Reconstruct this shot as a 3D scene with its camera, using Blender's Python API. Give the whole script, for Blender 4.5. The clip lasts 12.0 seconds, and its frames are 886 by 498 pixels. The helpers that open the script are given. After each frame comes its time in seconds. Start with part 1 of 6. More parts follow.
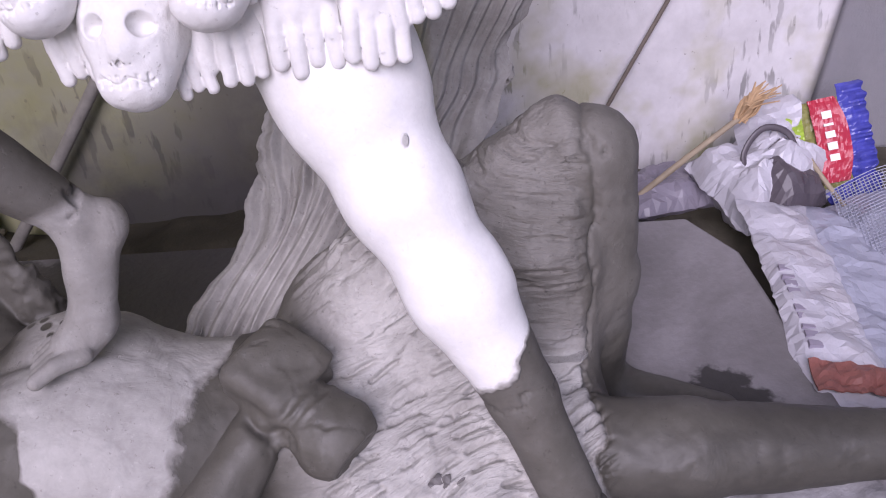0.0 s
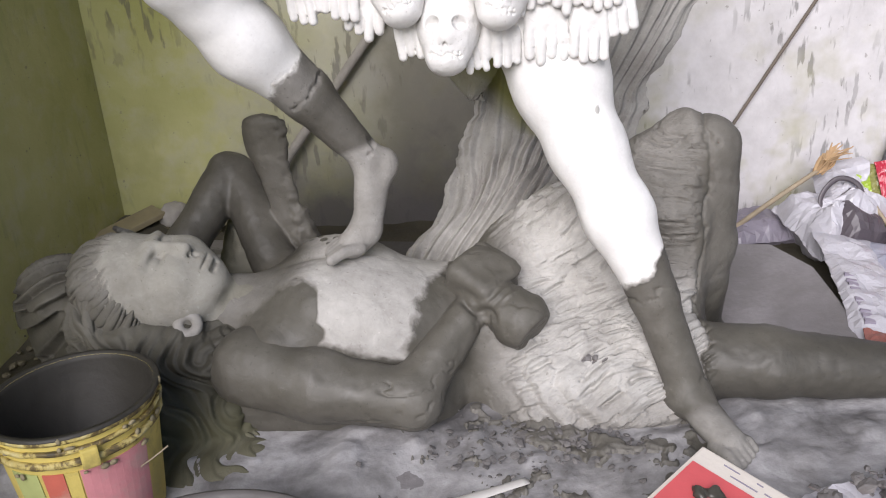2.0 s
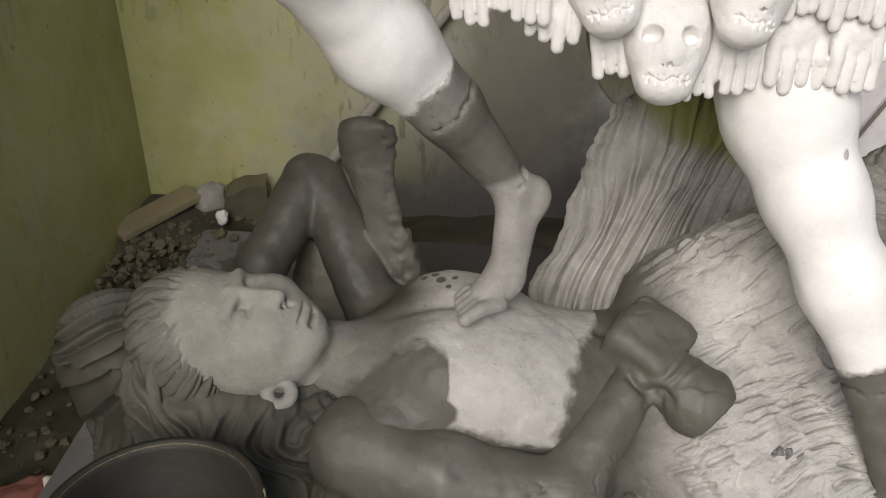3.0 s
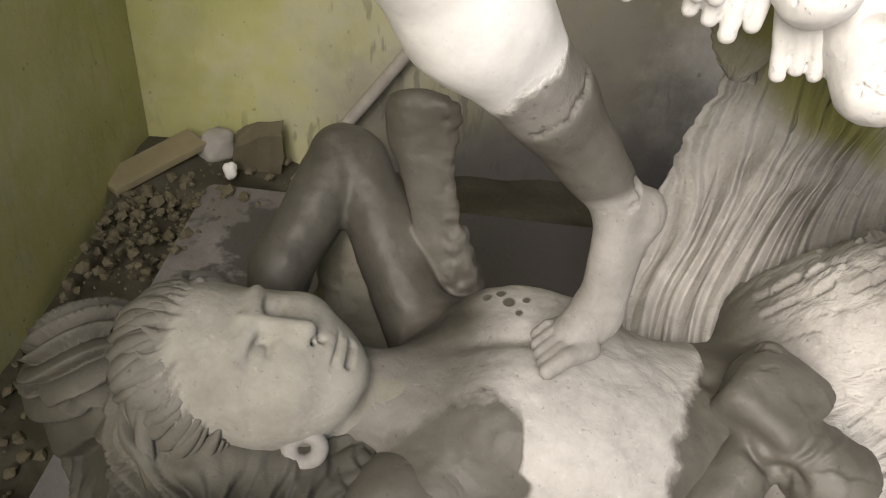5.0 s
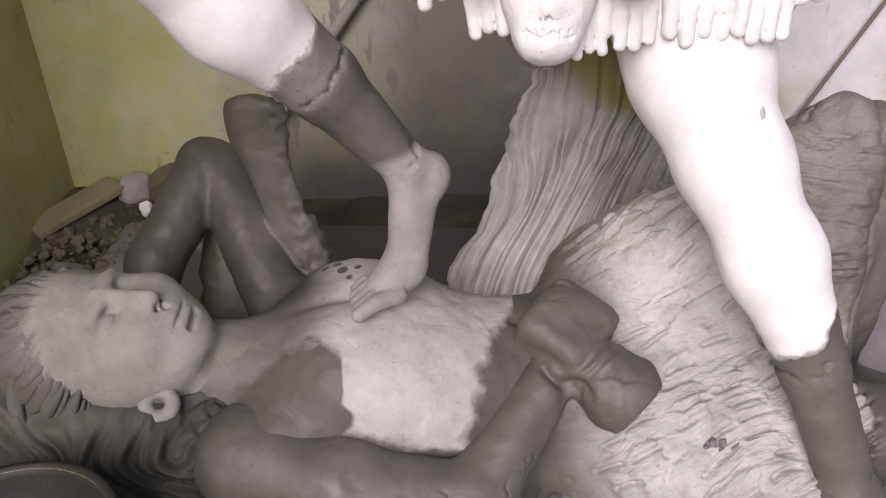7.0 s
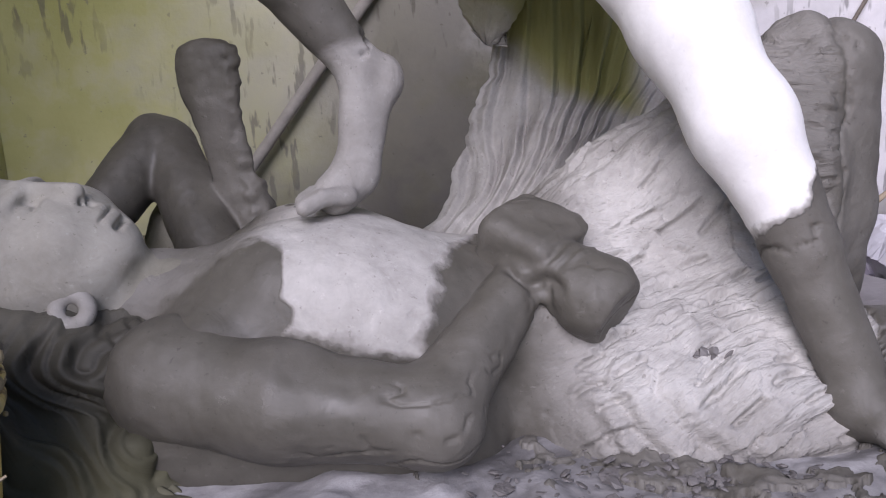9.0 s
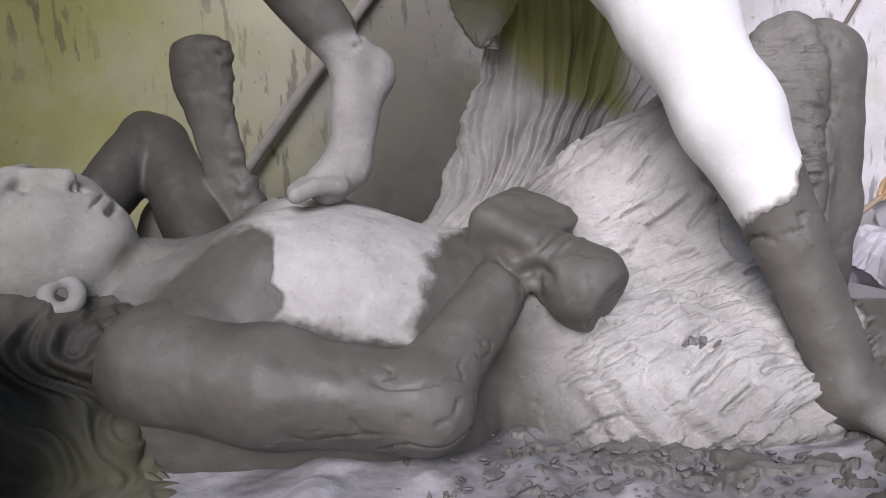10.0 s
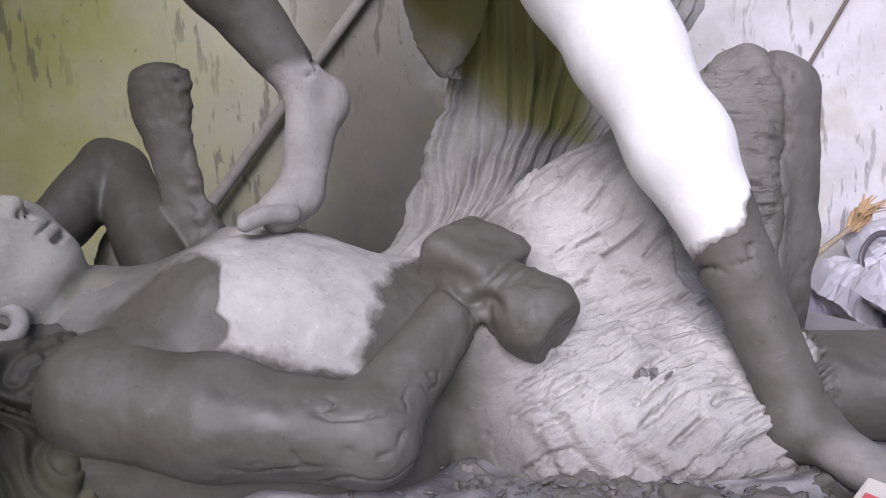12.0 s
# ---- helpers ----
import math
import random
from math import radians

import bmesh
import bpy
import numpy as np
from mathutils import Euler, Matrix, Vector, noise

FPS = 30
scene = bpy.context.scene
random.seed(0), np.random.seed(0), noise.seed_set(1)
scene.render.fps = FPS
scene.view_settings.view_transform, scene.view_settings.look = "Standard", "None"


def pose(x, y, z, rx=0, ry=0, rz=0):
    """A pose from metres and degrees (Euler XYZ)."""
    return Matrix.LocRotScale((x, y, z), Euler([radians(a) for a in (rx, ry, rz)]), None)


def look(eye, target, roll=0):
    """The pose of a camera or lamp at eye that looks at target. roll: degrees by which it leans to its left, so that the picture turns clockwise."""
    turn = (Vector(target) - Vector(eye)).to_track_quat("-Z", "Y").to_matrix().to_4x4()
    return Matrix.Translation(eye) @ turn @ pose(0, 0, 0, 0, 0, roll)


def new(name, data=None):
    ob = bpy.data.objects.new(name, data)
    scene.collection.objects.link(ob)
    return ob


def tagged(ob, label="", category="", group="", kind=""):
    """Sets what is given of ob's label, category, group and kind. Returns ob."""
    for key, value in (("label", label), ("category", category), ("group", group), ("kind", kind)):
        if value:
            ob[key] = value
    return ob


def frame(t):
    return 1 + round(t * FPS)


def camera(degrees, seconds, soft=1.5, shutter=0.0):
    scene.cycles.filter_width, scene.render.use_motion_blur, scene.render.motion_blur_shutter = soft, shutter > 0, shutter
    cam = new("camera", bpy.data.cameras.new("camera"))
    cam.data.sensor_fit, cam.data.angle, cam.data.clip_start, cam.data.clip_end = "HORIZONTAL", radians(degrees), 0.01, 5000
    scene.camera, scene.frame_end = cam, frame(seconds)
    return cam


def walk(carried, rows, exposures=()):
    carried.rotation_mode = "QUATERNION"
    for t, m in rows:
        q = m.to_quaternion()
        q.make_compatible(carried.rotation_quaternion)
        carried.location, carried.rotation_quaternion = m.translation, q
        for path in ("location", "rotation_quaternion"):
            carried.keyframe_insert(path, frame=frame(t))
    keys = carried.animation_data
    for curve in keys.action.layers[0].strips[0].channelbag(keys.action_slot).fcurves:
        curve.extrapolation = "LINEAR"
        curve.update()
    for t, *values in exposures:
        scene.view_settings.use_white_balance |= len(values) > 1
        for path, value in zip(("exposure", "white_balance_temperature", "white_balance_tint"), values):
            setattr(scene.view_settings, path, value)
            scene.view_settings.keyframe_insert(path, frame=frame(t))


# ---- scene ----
cam = camera(55.7, 12.0, 1.1)
PATH = [
    (0, (0.08, 0.077, 1.089), (0.095, 1.791, 0.058), -6.3),
    (0.5, (0.051, -0.037, 1.113), (-0.117, 1.774, 0.281), -6.7),
    (1, (-0.158, -0.347, 1.115), (-0.294, 1.483, 0.318), -4.6),
    (1.5, (-0.139, -0.525, 1.119), (-0.259, 1.304, 0.318), -1.7),
    (2, (-0.123, -0.564, 1.088), (-0.263, 1.272, 0.307), -3.5),
    (2.2, (-0.147, -0.598, 0.985), (-0.288, 1.257, 0.25), -3.6),
    (2.5, (-0.205, -0.496, 1.049), (-0.341, 1.334, 0.253), -2.7),
    (3, (-0.448, -0.155, 1.138), (-0.534, 1.613, 0.207), -0.6),
    (3.5, (-0.421, 0.151, 1.095), (-0.812, 1.791, 0.02), 1.4),
    (3.7, (-0.445, 0.17, 1.098), (-0.88, 1.786, 0.002), 2.8),
    (5.3, (-0.571, 0.186, 1.119), (-0.581, 1.85, 0.01), 1.2),
    (5.5, (-0.54, 0.175, 1.123), (-0.53, 1.84, 0.015), 0.5),
    (6, (-0.443, 0.144, 1.112), (-0.433, 1.821, 0.022), -0.1),
    (6.5, (-0.328, 0.071, 1.102), (-0.385, 1.76, 0.032), -1.9),
    (7, (-0.298, -0.029, 1.085), (-0.376, 1.713, 0.105), -3.0),
    (7.5, (-0.326, -0.137, 1.007), (-0.393, 1.655, 0.122), -3.5),
    (7.7, (-0.308, -0.118, 0.919), (-0.376, 1.698, 0.085), -3.2),
    (9.3, (-0.288, -0.123, 0.562), (-0.266, 1.842, 0.187), -2.7),
    (9.5, (-0.286, -0.128, 0.554), (-0.256, 1.837, 0.183), -2.5),
    (10, (-0.295, -0.137, 0.533), (-0.263, 1.832, 0.184), -2.4),
    (10.5, (-0.307, -0.142, 0.512), (-0.306, 1.831, 0.181), -1.7),
    (11, (-0.308, -0.138, 0.509), (-0.309, 1.835, 0.182), -1.5),
    (11.5, (-0.298, -0.141, 0.513), (-0.302, 1.833, 0.189), -1.6),
    (12, (-0.239, -0.131, 0.531), (-0.186, 1.848, 0.248), -2.0),
]
LOOKS = [(0, 0.12, 5850, 33), (0.5, -0.04, 6450, 22), (1, 0.06, 6500, 15), (1.5, 0.30, 6350, 14), (2.5, 0.38, 6250, 15), (3, 0.05, 6700, 12), (3.5, 0.78, 7050, 5), (5.5, 0.46, 6950, 15), (6.5, 0.44, 6700, 20), (7.5, 0.17, 6250, 25), (9.5, 0.27, 5850, 23), (10.5, 0.28, 6180, 19), (11.5, 0.34, 6150, 20), (12, 0.32, 5850, 23)]
walk(cam, [(t, look(eye, target, roll)) for t, eye, target, roll in PATH], LOOKS)

# ---- light ----
world = bpy.data.worlds.new("sky")
scene.world = world
world.use_nodes = True
wn = world.node_tree
sky = wn.nodes.new("ShaderNodeTexSky")
sky.sky_type, sky.sun_disc = "NISHITA", False
sky.sun_elevation, sky.sun_rotation = radians(33), radians(190)
wn.links.new(sky.outputs[0], wn.nodes["Background"].inputs[0])
wn.nodes["Background"].inputs[1].default_value = 0.068
sun_data = bpy.data.lights.new("sun", "SUN")
sun_data.energy, sun_data.angle, sun_data.color = 3.2, radians(42), (1.0, 0.96, 0.93)
sun = new("sun", sun_data)
sun.matrix_world = look((-0.85, -3.2, 3.1), (0, 1.0, 0.3))


# ---- materials ----
def material(name):
    m = bpy.data.materials.new(name)
    m.use_nodes = True
    t = m.node_tree
    return m, t, t.nodes["Principled BSDF"]


def node(t, kind, **inputs):
    n = t.nodes.new(kind)
    for key, value in inputs.items():
        k = int(key[1:]) if key[0] == "i" and key[1:].isdigit() else key.replace("_", " ")
        if hasattr(value, "is_output"):
            t.links.new(value, n.inputs[k])
        else:
            n.inputs[k].default_value = value
    return n


def math_node(t, op, a, b=0.0, c=None):
    n = t.nodes.new("ShaderNodeMath")
    n.operation = op
    for i, v in enumerate((a, b) if c is None else (a, b, c)):
        if hasattr(v, "is_output"):
            t.links.new(v, n.inputs[i])
        else:
            n.inputs[i].default_value = v
    return n.outputs[0]


def noise_tex(t, scale, detail=4.0, rough=0.55, vector=None, distortion=0.0):
    n = node(t, "ShaderNodeTexNoise", Scale=scale, Detail=detail, Roughness=rough, Distortion=distortion)
    if vector is None:
        co = t.nodes.new("ShaderNodeTexCoord")
        vector = co.outputs["Object"]
    t.links.new(vector, n.inputs["Vector"])
    return n.outputs["Fac"]


def ramp(t, fac, *stops):
    n = t.nodes.new("ShaderNodeValToRGB")
    t.links.new(fac, n.inputs[0])
    e = n.color_ramp.elements
    while len(e) < len(stops):
        e.new(0.5)
    for el, (p, c) in zip(e, stops):
        el.position = p
        el.color = (*c, 1) if len(c) == 3 else c
    return n.outputs[0]


def mix(t, fac, a, b, kind="MIX"):
    n = t.nodes.new("ShaderNodeMixRGB")
    n.blend_type = kind
    for i, v in enumerate((fac, a, b)):
        if hasattr(v, "is_output"):
            t.links.new(v, n.inputs[i])
        else:
            n.inputs[i].default_value = v if i == 0 else (*v, 1)
    return n.outputs[0]


def bump(t, bsdf, height, strength=0.3, distance=0.01):
    n = node(t, "ShaderNodeBump", Strength=strength, Distance=distance, Height=height)
    t.links.new(n.outputs[0], bsdf.inputs["Normal"])


def grey(v, warm=0.0):
    return (v * (1 + warm), v, v * (1 - warm))


def clay_material():
    """Clay whose tone, damp or dry and with some painted shade, follows three attributes of the mesh: low, high and
    edge.
    """
    m, t, b = material("modelling clay")
    low = node(t, "ShaderNodeAttribute"); low.attribute_name = "low"
    high = node(t, "ShaderNodeAttribute"); high.attribute_name = "high"
    edge = node(t, "ShaderNodeAttribute"); edge.attribute_name = "edge"
    ragged = noise_tex(t, 13.0, 4.0, 0.55)
    shift = math_node(t, "MULTIPLY_ADD", ragged, 0.08, -0.04)
    f = math_node(t, "ADD", edge.outputs["Fac"], shift)
    f = node(t, "ShaderNodeMapRange", Value=f, i1=-0.008, i2=0.009).outputs[0]
    tone = node(t, "ShaderNodeMix", Factor=f, i2=low.outputs["Fac"], i3=high.outputs["Fac"]).outputs[0]
    stain = noise_tex(t, 7.0, 6.0, 0.6)
    grain = noise_tex(t, 160.0, 3.0, 0.6)
    blotch = noise_tex(t, 31.0, 5.0, 0.65, distortion=0.6)
    keep = node(t, "ShaderNodeMapRange", Value=tone, i1=0.55, i2=0.85, i3=1.0, i4=0.25).outputs[0]
    mottle = math_node(t, "MULTIPLY_ADD", stain, 1.0, math_node(t, "MULTIPLY_ADD", blotch, 0.55, -0.775))
    tone = math_node(t, "MULTIPLY", tone, math_node(t, "MULTIPLY_ADD", mottle, keep, 1.0))
    tone = math_node(t, "MULTIPLY", tone, math_node(t, "MULTIPLY_ADD", grain, 0.12, 0.94))
    speck = node(t, "ShaderNodeMapRange", Value=noise_tex(t, 120.0, 3.0, 0.6), i1=0.64, i2=0.72).outputs[0]
    tone = math_node(t, "MULTIPLY", tone, math_node(t, "MULTIPLY_ADD", math_node(t, "MULTIPLY", speck, keep), -0.28, 1.0))
    dust = node(t, "ShaderNodeMapRange", Value=noise_tex(t, 64.0, 4.0, 0.65), i1=0.62, i2=0.72).outputs[0]
    tone = math_node(t, "MULTIPLY", tone, math_node(t, "MULTIPLY_ADD", math_node(t, "MULTIPLY", dust, keep), 0.22, 1.0))
    col = ramp(t, tone, (0.0, (0.0, 0.0, 0.0)), (0.12, (0.100, 0.093, 0.077)), (0.35, (0.300, 0.286, 0.264)), (0.6, (0.54, 0.525, 0.495)), (1.0, (0.93, 0.92, 0.90)))
    t.links.new(col, b.inputs["Base Color"])
    rough = node(t, "ShaderNodeMapRange", Value=tone, i1=0.1, i2=0.32, i3=0.52, i4=0.82).outputs[0]
    wet = node(t, "ShaderNodeAttribute"); wet.attribute_name = "wet"
    rough = math_node(t, "SUBTRACT", rough, math_node(t, "MULTIPLY", wet.outputs["Fac"], 0.30))
    rough = math_node(t, "ADD", rough, math_node(t, "MULTIPLY_ADD", noise_tex(t, 24.0), 0.24, -0.12))
    t.links.new(rough, b.inputs["Roughness"])
    flow = node(t, "ShaderNodeAttribute"); flow.attribute_name = "flow"
    comb = node(t, "ShaderNodeAttribute"); comb.attribute_name = "comb"
    strand = math_node(t, "ABSOLUTE", math_node(t, "MULTIPLY_ADD", noise_tex(t, 1.0, 3.0, 0.55, flow.outputs["Vector"]), 2.0, -1.0))
    scrape = noise_tex(t, 15.0, 3.0, 0.5, distortion=0.8)
    drag = t.nodes.new("ShaderNodeTexCoord")
    pull = node(t, "ShaderNodeMapping", Vector=drag.outputs["Object"])
    pull.inputs["Rotation"].default_value = (0.5, 0.6, 0.4)
    pull.inputs["Scale"].default_value = (14, 38, 30)
    tool = noise_tex(t, 1.0, 5.0, 0.65, pull.outputs[0], 1.2)
    pits = node(t, "ShaderNodeMapRange", Value=noise_tex(t, 75.0, 2.0, 0.5), i1=0.64, i2=0.76).outputs[0]
    h = math_node(t, "ADD", math_node(t, "MULTIPLY", scrape, 0.7), math_node(t, "MULTIPLY", grain, 0.035))
    h = math_node(t, "ADD", h, math_node(t, "MULTIPLY_ADD", tool, 0.09, math_node(t, "MULTIPLY", pits, -0.05)))
    h = math_node(t, "SUBTRACT", h, math_node(t, "MULTIPLY", math_node(t, "SUBTRACT", 0.5, strand), math_node(t, "MULTIPLY", comb.outputs["Fac"], -2.6)))
    h = math_node(t, "MULTIPLY", h, node(t, "ShaderNodeMapRange", Value=tone, i1=0.55, i2=0.8, i3=1.0, i4=0.3).outputs[0])
    h = math_node(t, "MULTIPLY", h, node(t, "ShaderNodeMapRange", Value=tone, i1=0.13, i2=0.26, i3=0.55, i4=1.0).outputs[0])
    bump(t, b, h, 0.6, 0.012)
    olive_tint = node(t, "ShaderNodeAttribute"); olive_tint.attribute_name = "olive_tint"
    t.links.new(math_node(t, "ADD", rough, math_node(t, "MULTIPLY", olive_tint.outputs["Fac"], 1.0)), b.inputs["Roughness"])
    # olive colour mixed over the clay tone
    cover = math_node(t, "MULTIPLY", olive_tint.outputs["Fac"], math_node(t, "MULTIPLY_ADD", stain, 0.6, 0.6))
    cover = node(t, "ShaderNodeMapRange", Value=cover, i1=0.1, i2=0.9).outputs[0]
    tinted = mix(t, cover, col, (0.24, 0.235, 0.085))
    t.links.new(tinted, b.inputs["Base Color"])
    b.inputs["Specular IOR Level"].default_value = 0.45
    return m


def plain(name, colour, rough=0.6, metallic=0.0, vary=0.25, scale=20.0, relief=0.15, dirt=None):
    m, t, b = material(name)
    n = noise_tex(t, scale, 5.0, 0.6)
    a = tuple(c * (1 - vary) for c in colour)
    z = tuple(min(1, c * (1 + vary)) for c in colour)
    col = mix(t, n, a, z)
    if dirt:
        d = noise_tex(t, scale * 0.35, 6.0, 0.65)
        d = node(t, "ShaderNodeMapRange", Value=d, i1=0.5, i2=0.68).outputs[0]
        col = mix(t, d, col, dirt)
    t.links.new(col, b.inputs["Base Color"])
    t.links.new(math_node(t, "MULTIPLY_ADD", n, 0.2, rough - 0.1), b.inputs["Roughness"])
    b.inputs["Metallic"].default_value = metallic
    bump(t, b, noise_tex(t, scale * 3, 4.0), relief, 0.006)
    return m


def wall_material(name, green_from, green_to, axis, damp=False):
    """Lime-washed plaster with algae that thins out along one axis, and dark drip marks; damp adds stains and painted
    shade.
    """
    m, t, b = material(name)
    co = t.nodes.new("ShaderNodeTexCoord")
    sep = node(t, "ShaderNodeSeparateXYZ", Vector=co.outputs["Object"])
    big = noise_tex(t, 1.7, 5.0, 0.6)
    mid = noise_tex(t, 9.0, 6.0, 0.65)
    fine = noise_tex(t, 70.0, 4.0, 0.6)
    pos = math_node(t, "ADD", sep.outputs[axis], math_node(t, "MULTIPLY_ADD", big, 1.0, -0.5))
    g = node(t, "ShaderNodeMapRange", Value=pos, i1=green_from, i2=green_to, i3=1.0, i4=0.0).outputs[0]
    g = math_node(t, "MULTIPLY", g, math_node(t, "MULTIPLY_ADD", mid, 0.9, 0.5))
    g = node(t, "ShaderNodeMapRange", Value=g, i1=0.15, i2=0.95).outputs[0]
    bare = ramp(t, mid, (0.3, (0.522, 0.505, 0.509)), (0.7, (0.679, 0.661, 0.670)))
    algae = ramp(t, big, (0.3, (0.348, 0.348, 0.122)), (0.7, (0.539, 0.526, 0.261)))
    col = mix(t, g, bare, algae)
    stretch = node(t, "ShaderNodeMapping", Vector=co.outputs["Object"])
    stretch.inputs["Scale"].default_value = (38, 38, 9.0)
    drip = noise_tex(t, 1.0, 3.0, 0.5, stretch.outputs[0])
    drip = node(t, "ShaderNodeMapRange", Value=drip, i1=0.585, i2=0.645).outputs[0]
    where = node(t, "ShaderNodeMapRange", Value=noise_tex(t, 2.6, 3.0), i1=0.42, i2=0.58).outputs[0]
    drip = math_node(t, "MULTIPLY", math_node(t, "MULTIPLY", drip, where), 0.62 if damp else 0.16)
    col = mix(t, drip, col, (0.10, 0.095, 0.085))
    spots = node(t, "ShaderNodeMapRange", Value=noise_tex(t, 48.0, 2.0), i1=0.70, i2=0.74).outputs[0]
    col = mix(t, math_node(t, "MULTIPLY", spots, 0.5), col, (0.16, 0.15, 0.13))
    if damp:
        # damp stain that also carries the figures' shade in its colour
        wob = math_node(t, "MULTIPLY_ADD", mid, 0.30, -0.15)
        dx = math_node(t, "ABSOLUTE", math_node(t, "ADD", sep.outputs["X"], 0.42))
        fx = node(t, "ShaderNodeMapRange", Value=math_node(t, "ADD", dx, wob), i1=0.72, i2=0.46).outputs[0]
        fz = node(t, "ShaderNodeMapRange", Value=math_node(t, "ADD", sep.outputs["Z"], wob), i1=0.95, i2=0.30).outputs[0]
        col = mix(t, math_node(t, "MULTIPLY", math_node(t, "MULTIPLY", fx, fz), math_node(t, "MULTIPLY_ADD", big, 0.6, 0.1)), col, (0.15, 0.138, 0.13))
        patch = node(t, "ShaderNodeMapRange", Value=noise_tex(t, 3.3, 4.0, 0.6), i1=0.5, i2=0.66).outputs[0]
        col = mix(t, math_node(t, "MULTIPLY", math_node(t, "MULTIPLY", patch, fz), 0.6), col, (0.33, 0.32, 0.12))
    if damp:
        # shade behind the hair, painted as a dark strip down the wall
        hair_shade = math_node(t, "ABSOLUTE", math_node(t, "ADD", sep.outputs["X"], math_node(t, "MULTIPLY_ADD", mid, 0.25, 0.19)))
        hair_shade = node(t, "ShaderNodeMapRange", Value=hair_shade, i1=0.34, i2=0.12).outputs[0]
        col = mix(t, math_node(t, "MULTIPLY", hair_shade, 0.66), col, (0.075, 0.066, 0.042))
        # damp rising from the floor, with the shade low on the wall painted in
        damp_shade = node(t, "ShaderNodeMapRange", Value=math_node(t, "ADD", sep.outputs["Z"], math_node(t, "MULTIPLY_ADD", mid, 0.24, -0.12)), i1=0.38, i2=0.10).outputs[0]
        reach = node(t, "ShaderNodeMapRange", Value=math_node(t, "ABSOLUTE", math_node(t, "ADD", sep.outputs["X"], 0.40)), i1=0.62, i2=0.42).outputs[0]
        col = mix(t, math_node(t, "MULTIPLY", math_node(t, "MULTIPLY", damp_shade, reach), 0.85), col, (0.075, 0.068, 0.07))
    t.links.new(col, b.inputs["Base Color"])
    b.inputs["Roughness"].default_value = 0.85
    bump(t, b, math_node(t, "ADD", mid, math_node(t, "MULTIPLY", fine, 0.3)), 0.35, 0.012)
    return m


def mud_material(name, low, high, scale=6.0, wet=()):
    m, t, b = material(name)
    n = noise_tex(t, scale, 7.0, 0.62, distortion=0.4)
    f = noise_tex(t, 60.0, 4.0, 0.6)
    s = math_node(t, "ADD", n, math_node(t, "MULTIPLY_ADD", f, 0.16, -0.08))
    col = ramp(t, s, (0.36, low), (0.5, tuple((x + y) / 2 for x, y in zip(low, high))), (0.62, high))
    rough = node(t, "ShaderNodeMapRange", Value=s, i1=0.35, i2=0.6, i3=0.5, i4=0.9).outputs[0]
    # dark ovals: soaked patches and painted shade alike
    for cx, cy, rx, ry, soak_and_shade in wet:
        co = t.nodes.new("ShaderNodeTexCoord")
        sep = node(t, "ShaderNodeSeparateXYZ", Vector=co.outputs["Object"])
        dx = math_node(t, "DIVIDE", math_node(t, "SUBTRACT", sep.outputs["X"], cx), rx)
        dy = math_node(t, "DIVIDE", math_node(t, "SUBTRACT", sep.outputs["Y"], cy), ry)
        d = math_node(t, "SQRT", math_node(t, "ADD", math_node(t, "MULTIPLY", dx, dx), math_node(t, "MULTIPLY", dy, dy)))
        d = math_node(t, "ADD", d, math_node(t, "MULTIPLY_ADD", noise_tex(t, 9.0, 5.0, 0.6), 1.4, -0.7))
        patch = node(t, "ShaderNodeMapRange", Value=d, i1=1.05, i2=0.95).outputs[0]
        col = mix(t, math_node(t, "MULTIPLY", patch, soak_and_shade), col, (0.045, 0.042, 0.040))
        rough = math_node(t, "SUBTRACT", rough, math_node(t, "MULTIPLY", patch, 0.15))
    t.links.new(col, b.inputs["Base Color"])
    t.links.new(rough, b.inputs["Roughness"])
    bump(t, b, math_node(t, "ADD", n, math_node(t, "MULTIPLY", f, 0.4)), 0.45, 0.012)
    return m


def stripe_stone(name):
    return plain(name, (0.35, 0.33, 0.30), 0.9, vary=0.4, scale=14.0, relief=0.6)


CLAY = clay_material()
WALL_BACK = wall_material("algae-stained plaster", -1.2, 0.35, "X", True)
WALL_LEFT = wall_material("green algae plaster", 4.0, 5.0, "X")
WALL_RIGHT = wall_material("pale plaster", -9.0, -8.0, "X")
FLOOR = mud_material("earth floor", (0.034, 0.030, 0.019), (0.095, 0.085, 0.060), 7.0)
MUD = mud_material("dried clay slurry", (0.14, 0.134, 0.132), (0.43, 0.42, 0.425), 5.0)
# first oval is soaked board, second is painted shade behind the lying figure
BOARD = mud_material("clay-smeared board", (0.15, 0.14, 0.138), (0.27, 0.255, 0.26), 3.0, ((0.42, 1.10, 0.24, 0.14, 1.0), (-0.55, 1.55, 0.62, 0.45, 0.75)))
CEILING = plain("added grey ceiling", (0.45, 0.44, 0.42), 0.9)
WOOD = plain("weathered bamboo", (0.32, 0.26, 0.18), 0.7, vary=0.35, scale=30.0)
WOOD_GREY = plain("weathered grey bamboo", (0.30, 0.28, 0.25), 0.8, vary=0.4, scale=30.0)
WOOD_DARK = plain("dark weathered pole", (0.15, 0.125, 0.10), 0.75, vary=0.4, scale=30.0)
PLANK = plain("dusty plank", (0.27, 0.23, 0.14), 0.85, vary=0.3, scale=18.0)
STONE = stripe_stone("rubble stone")
RUBBLE = plain("tan rubble", (0.135, 0.118, 0.075), 0.95, vary=0.45, scale=9.0, relief=0.6)
STONE_WHITE = plain("white plaster crumb", (0.8, 0.79, 0.76), 0.9)
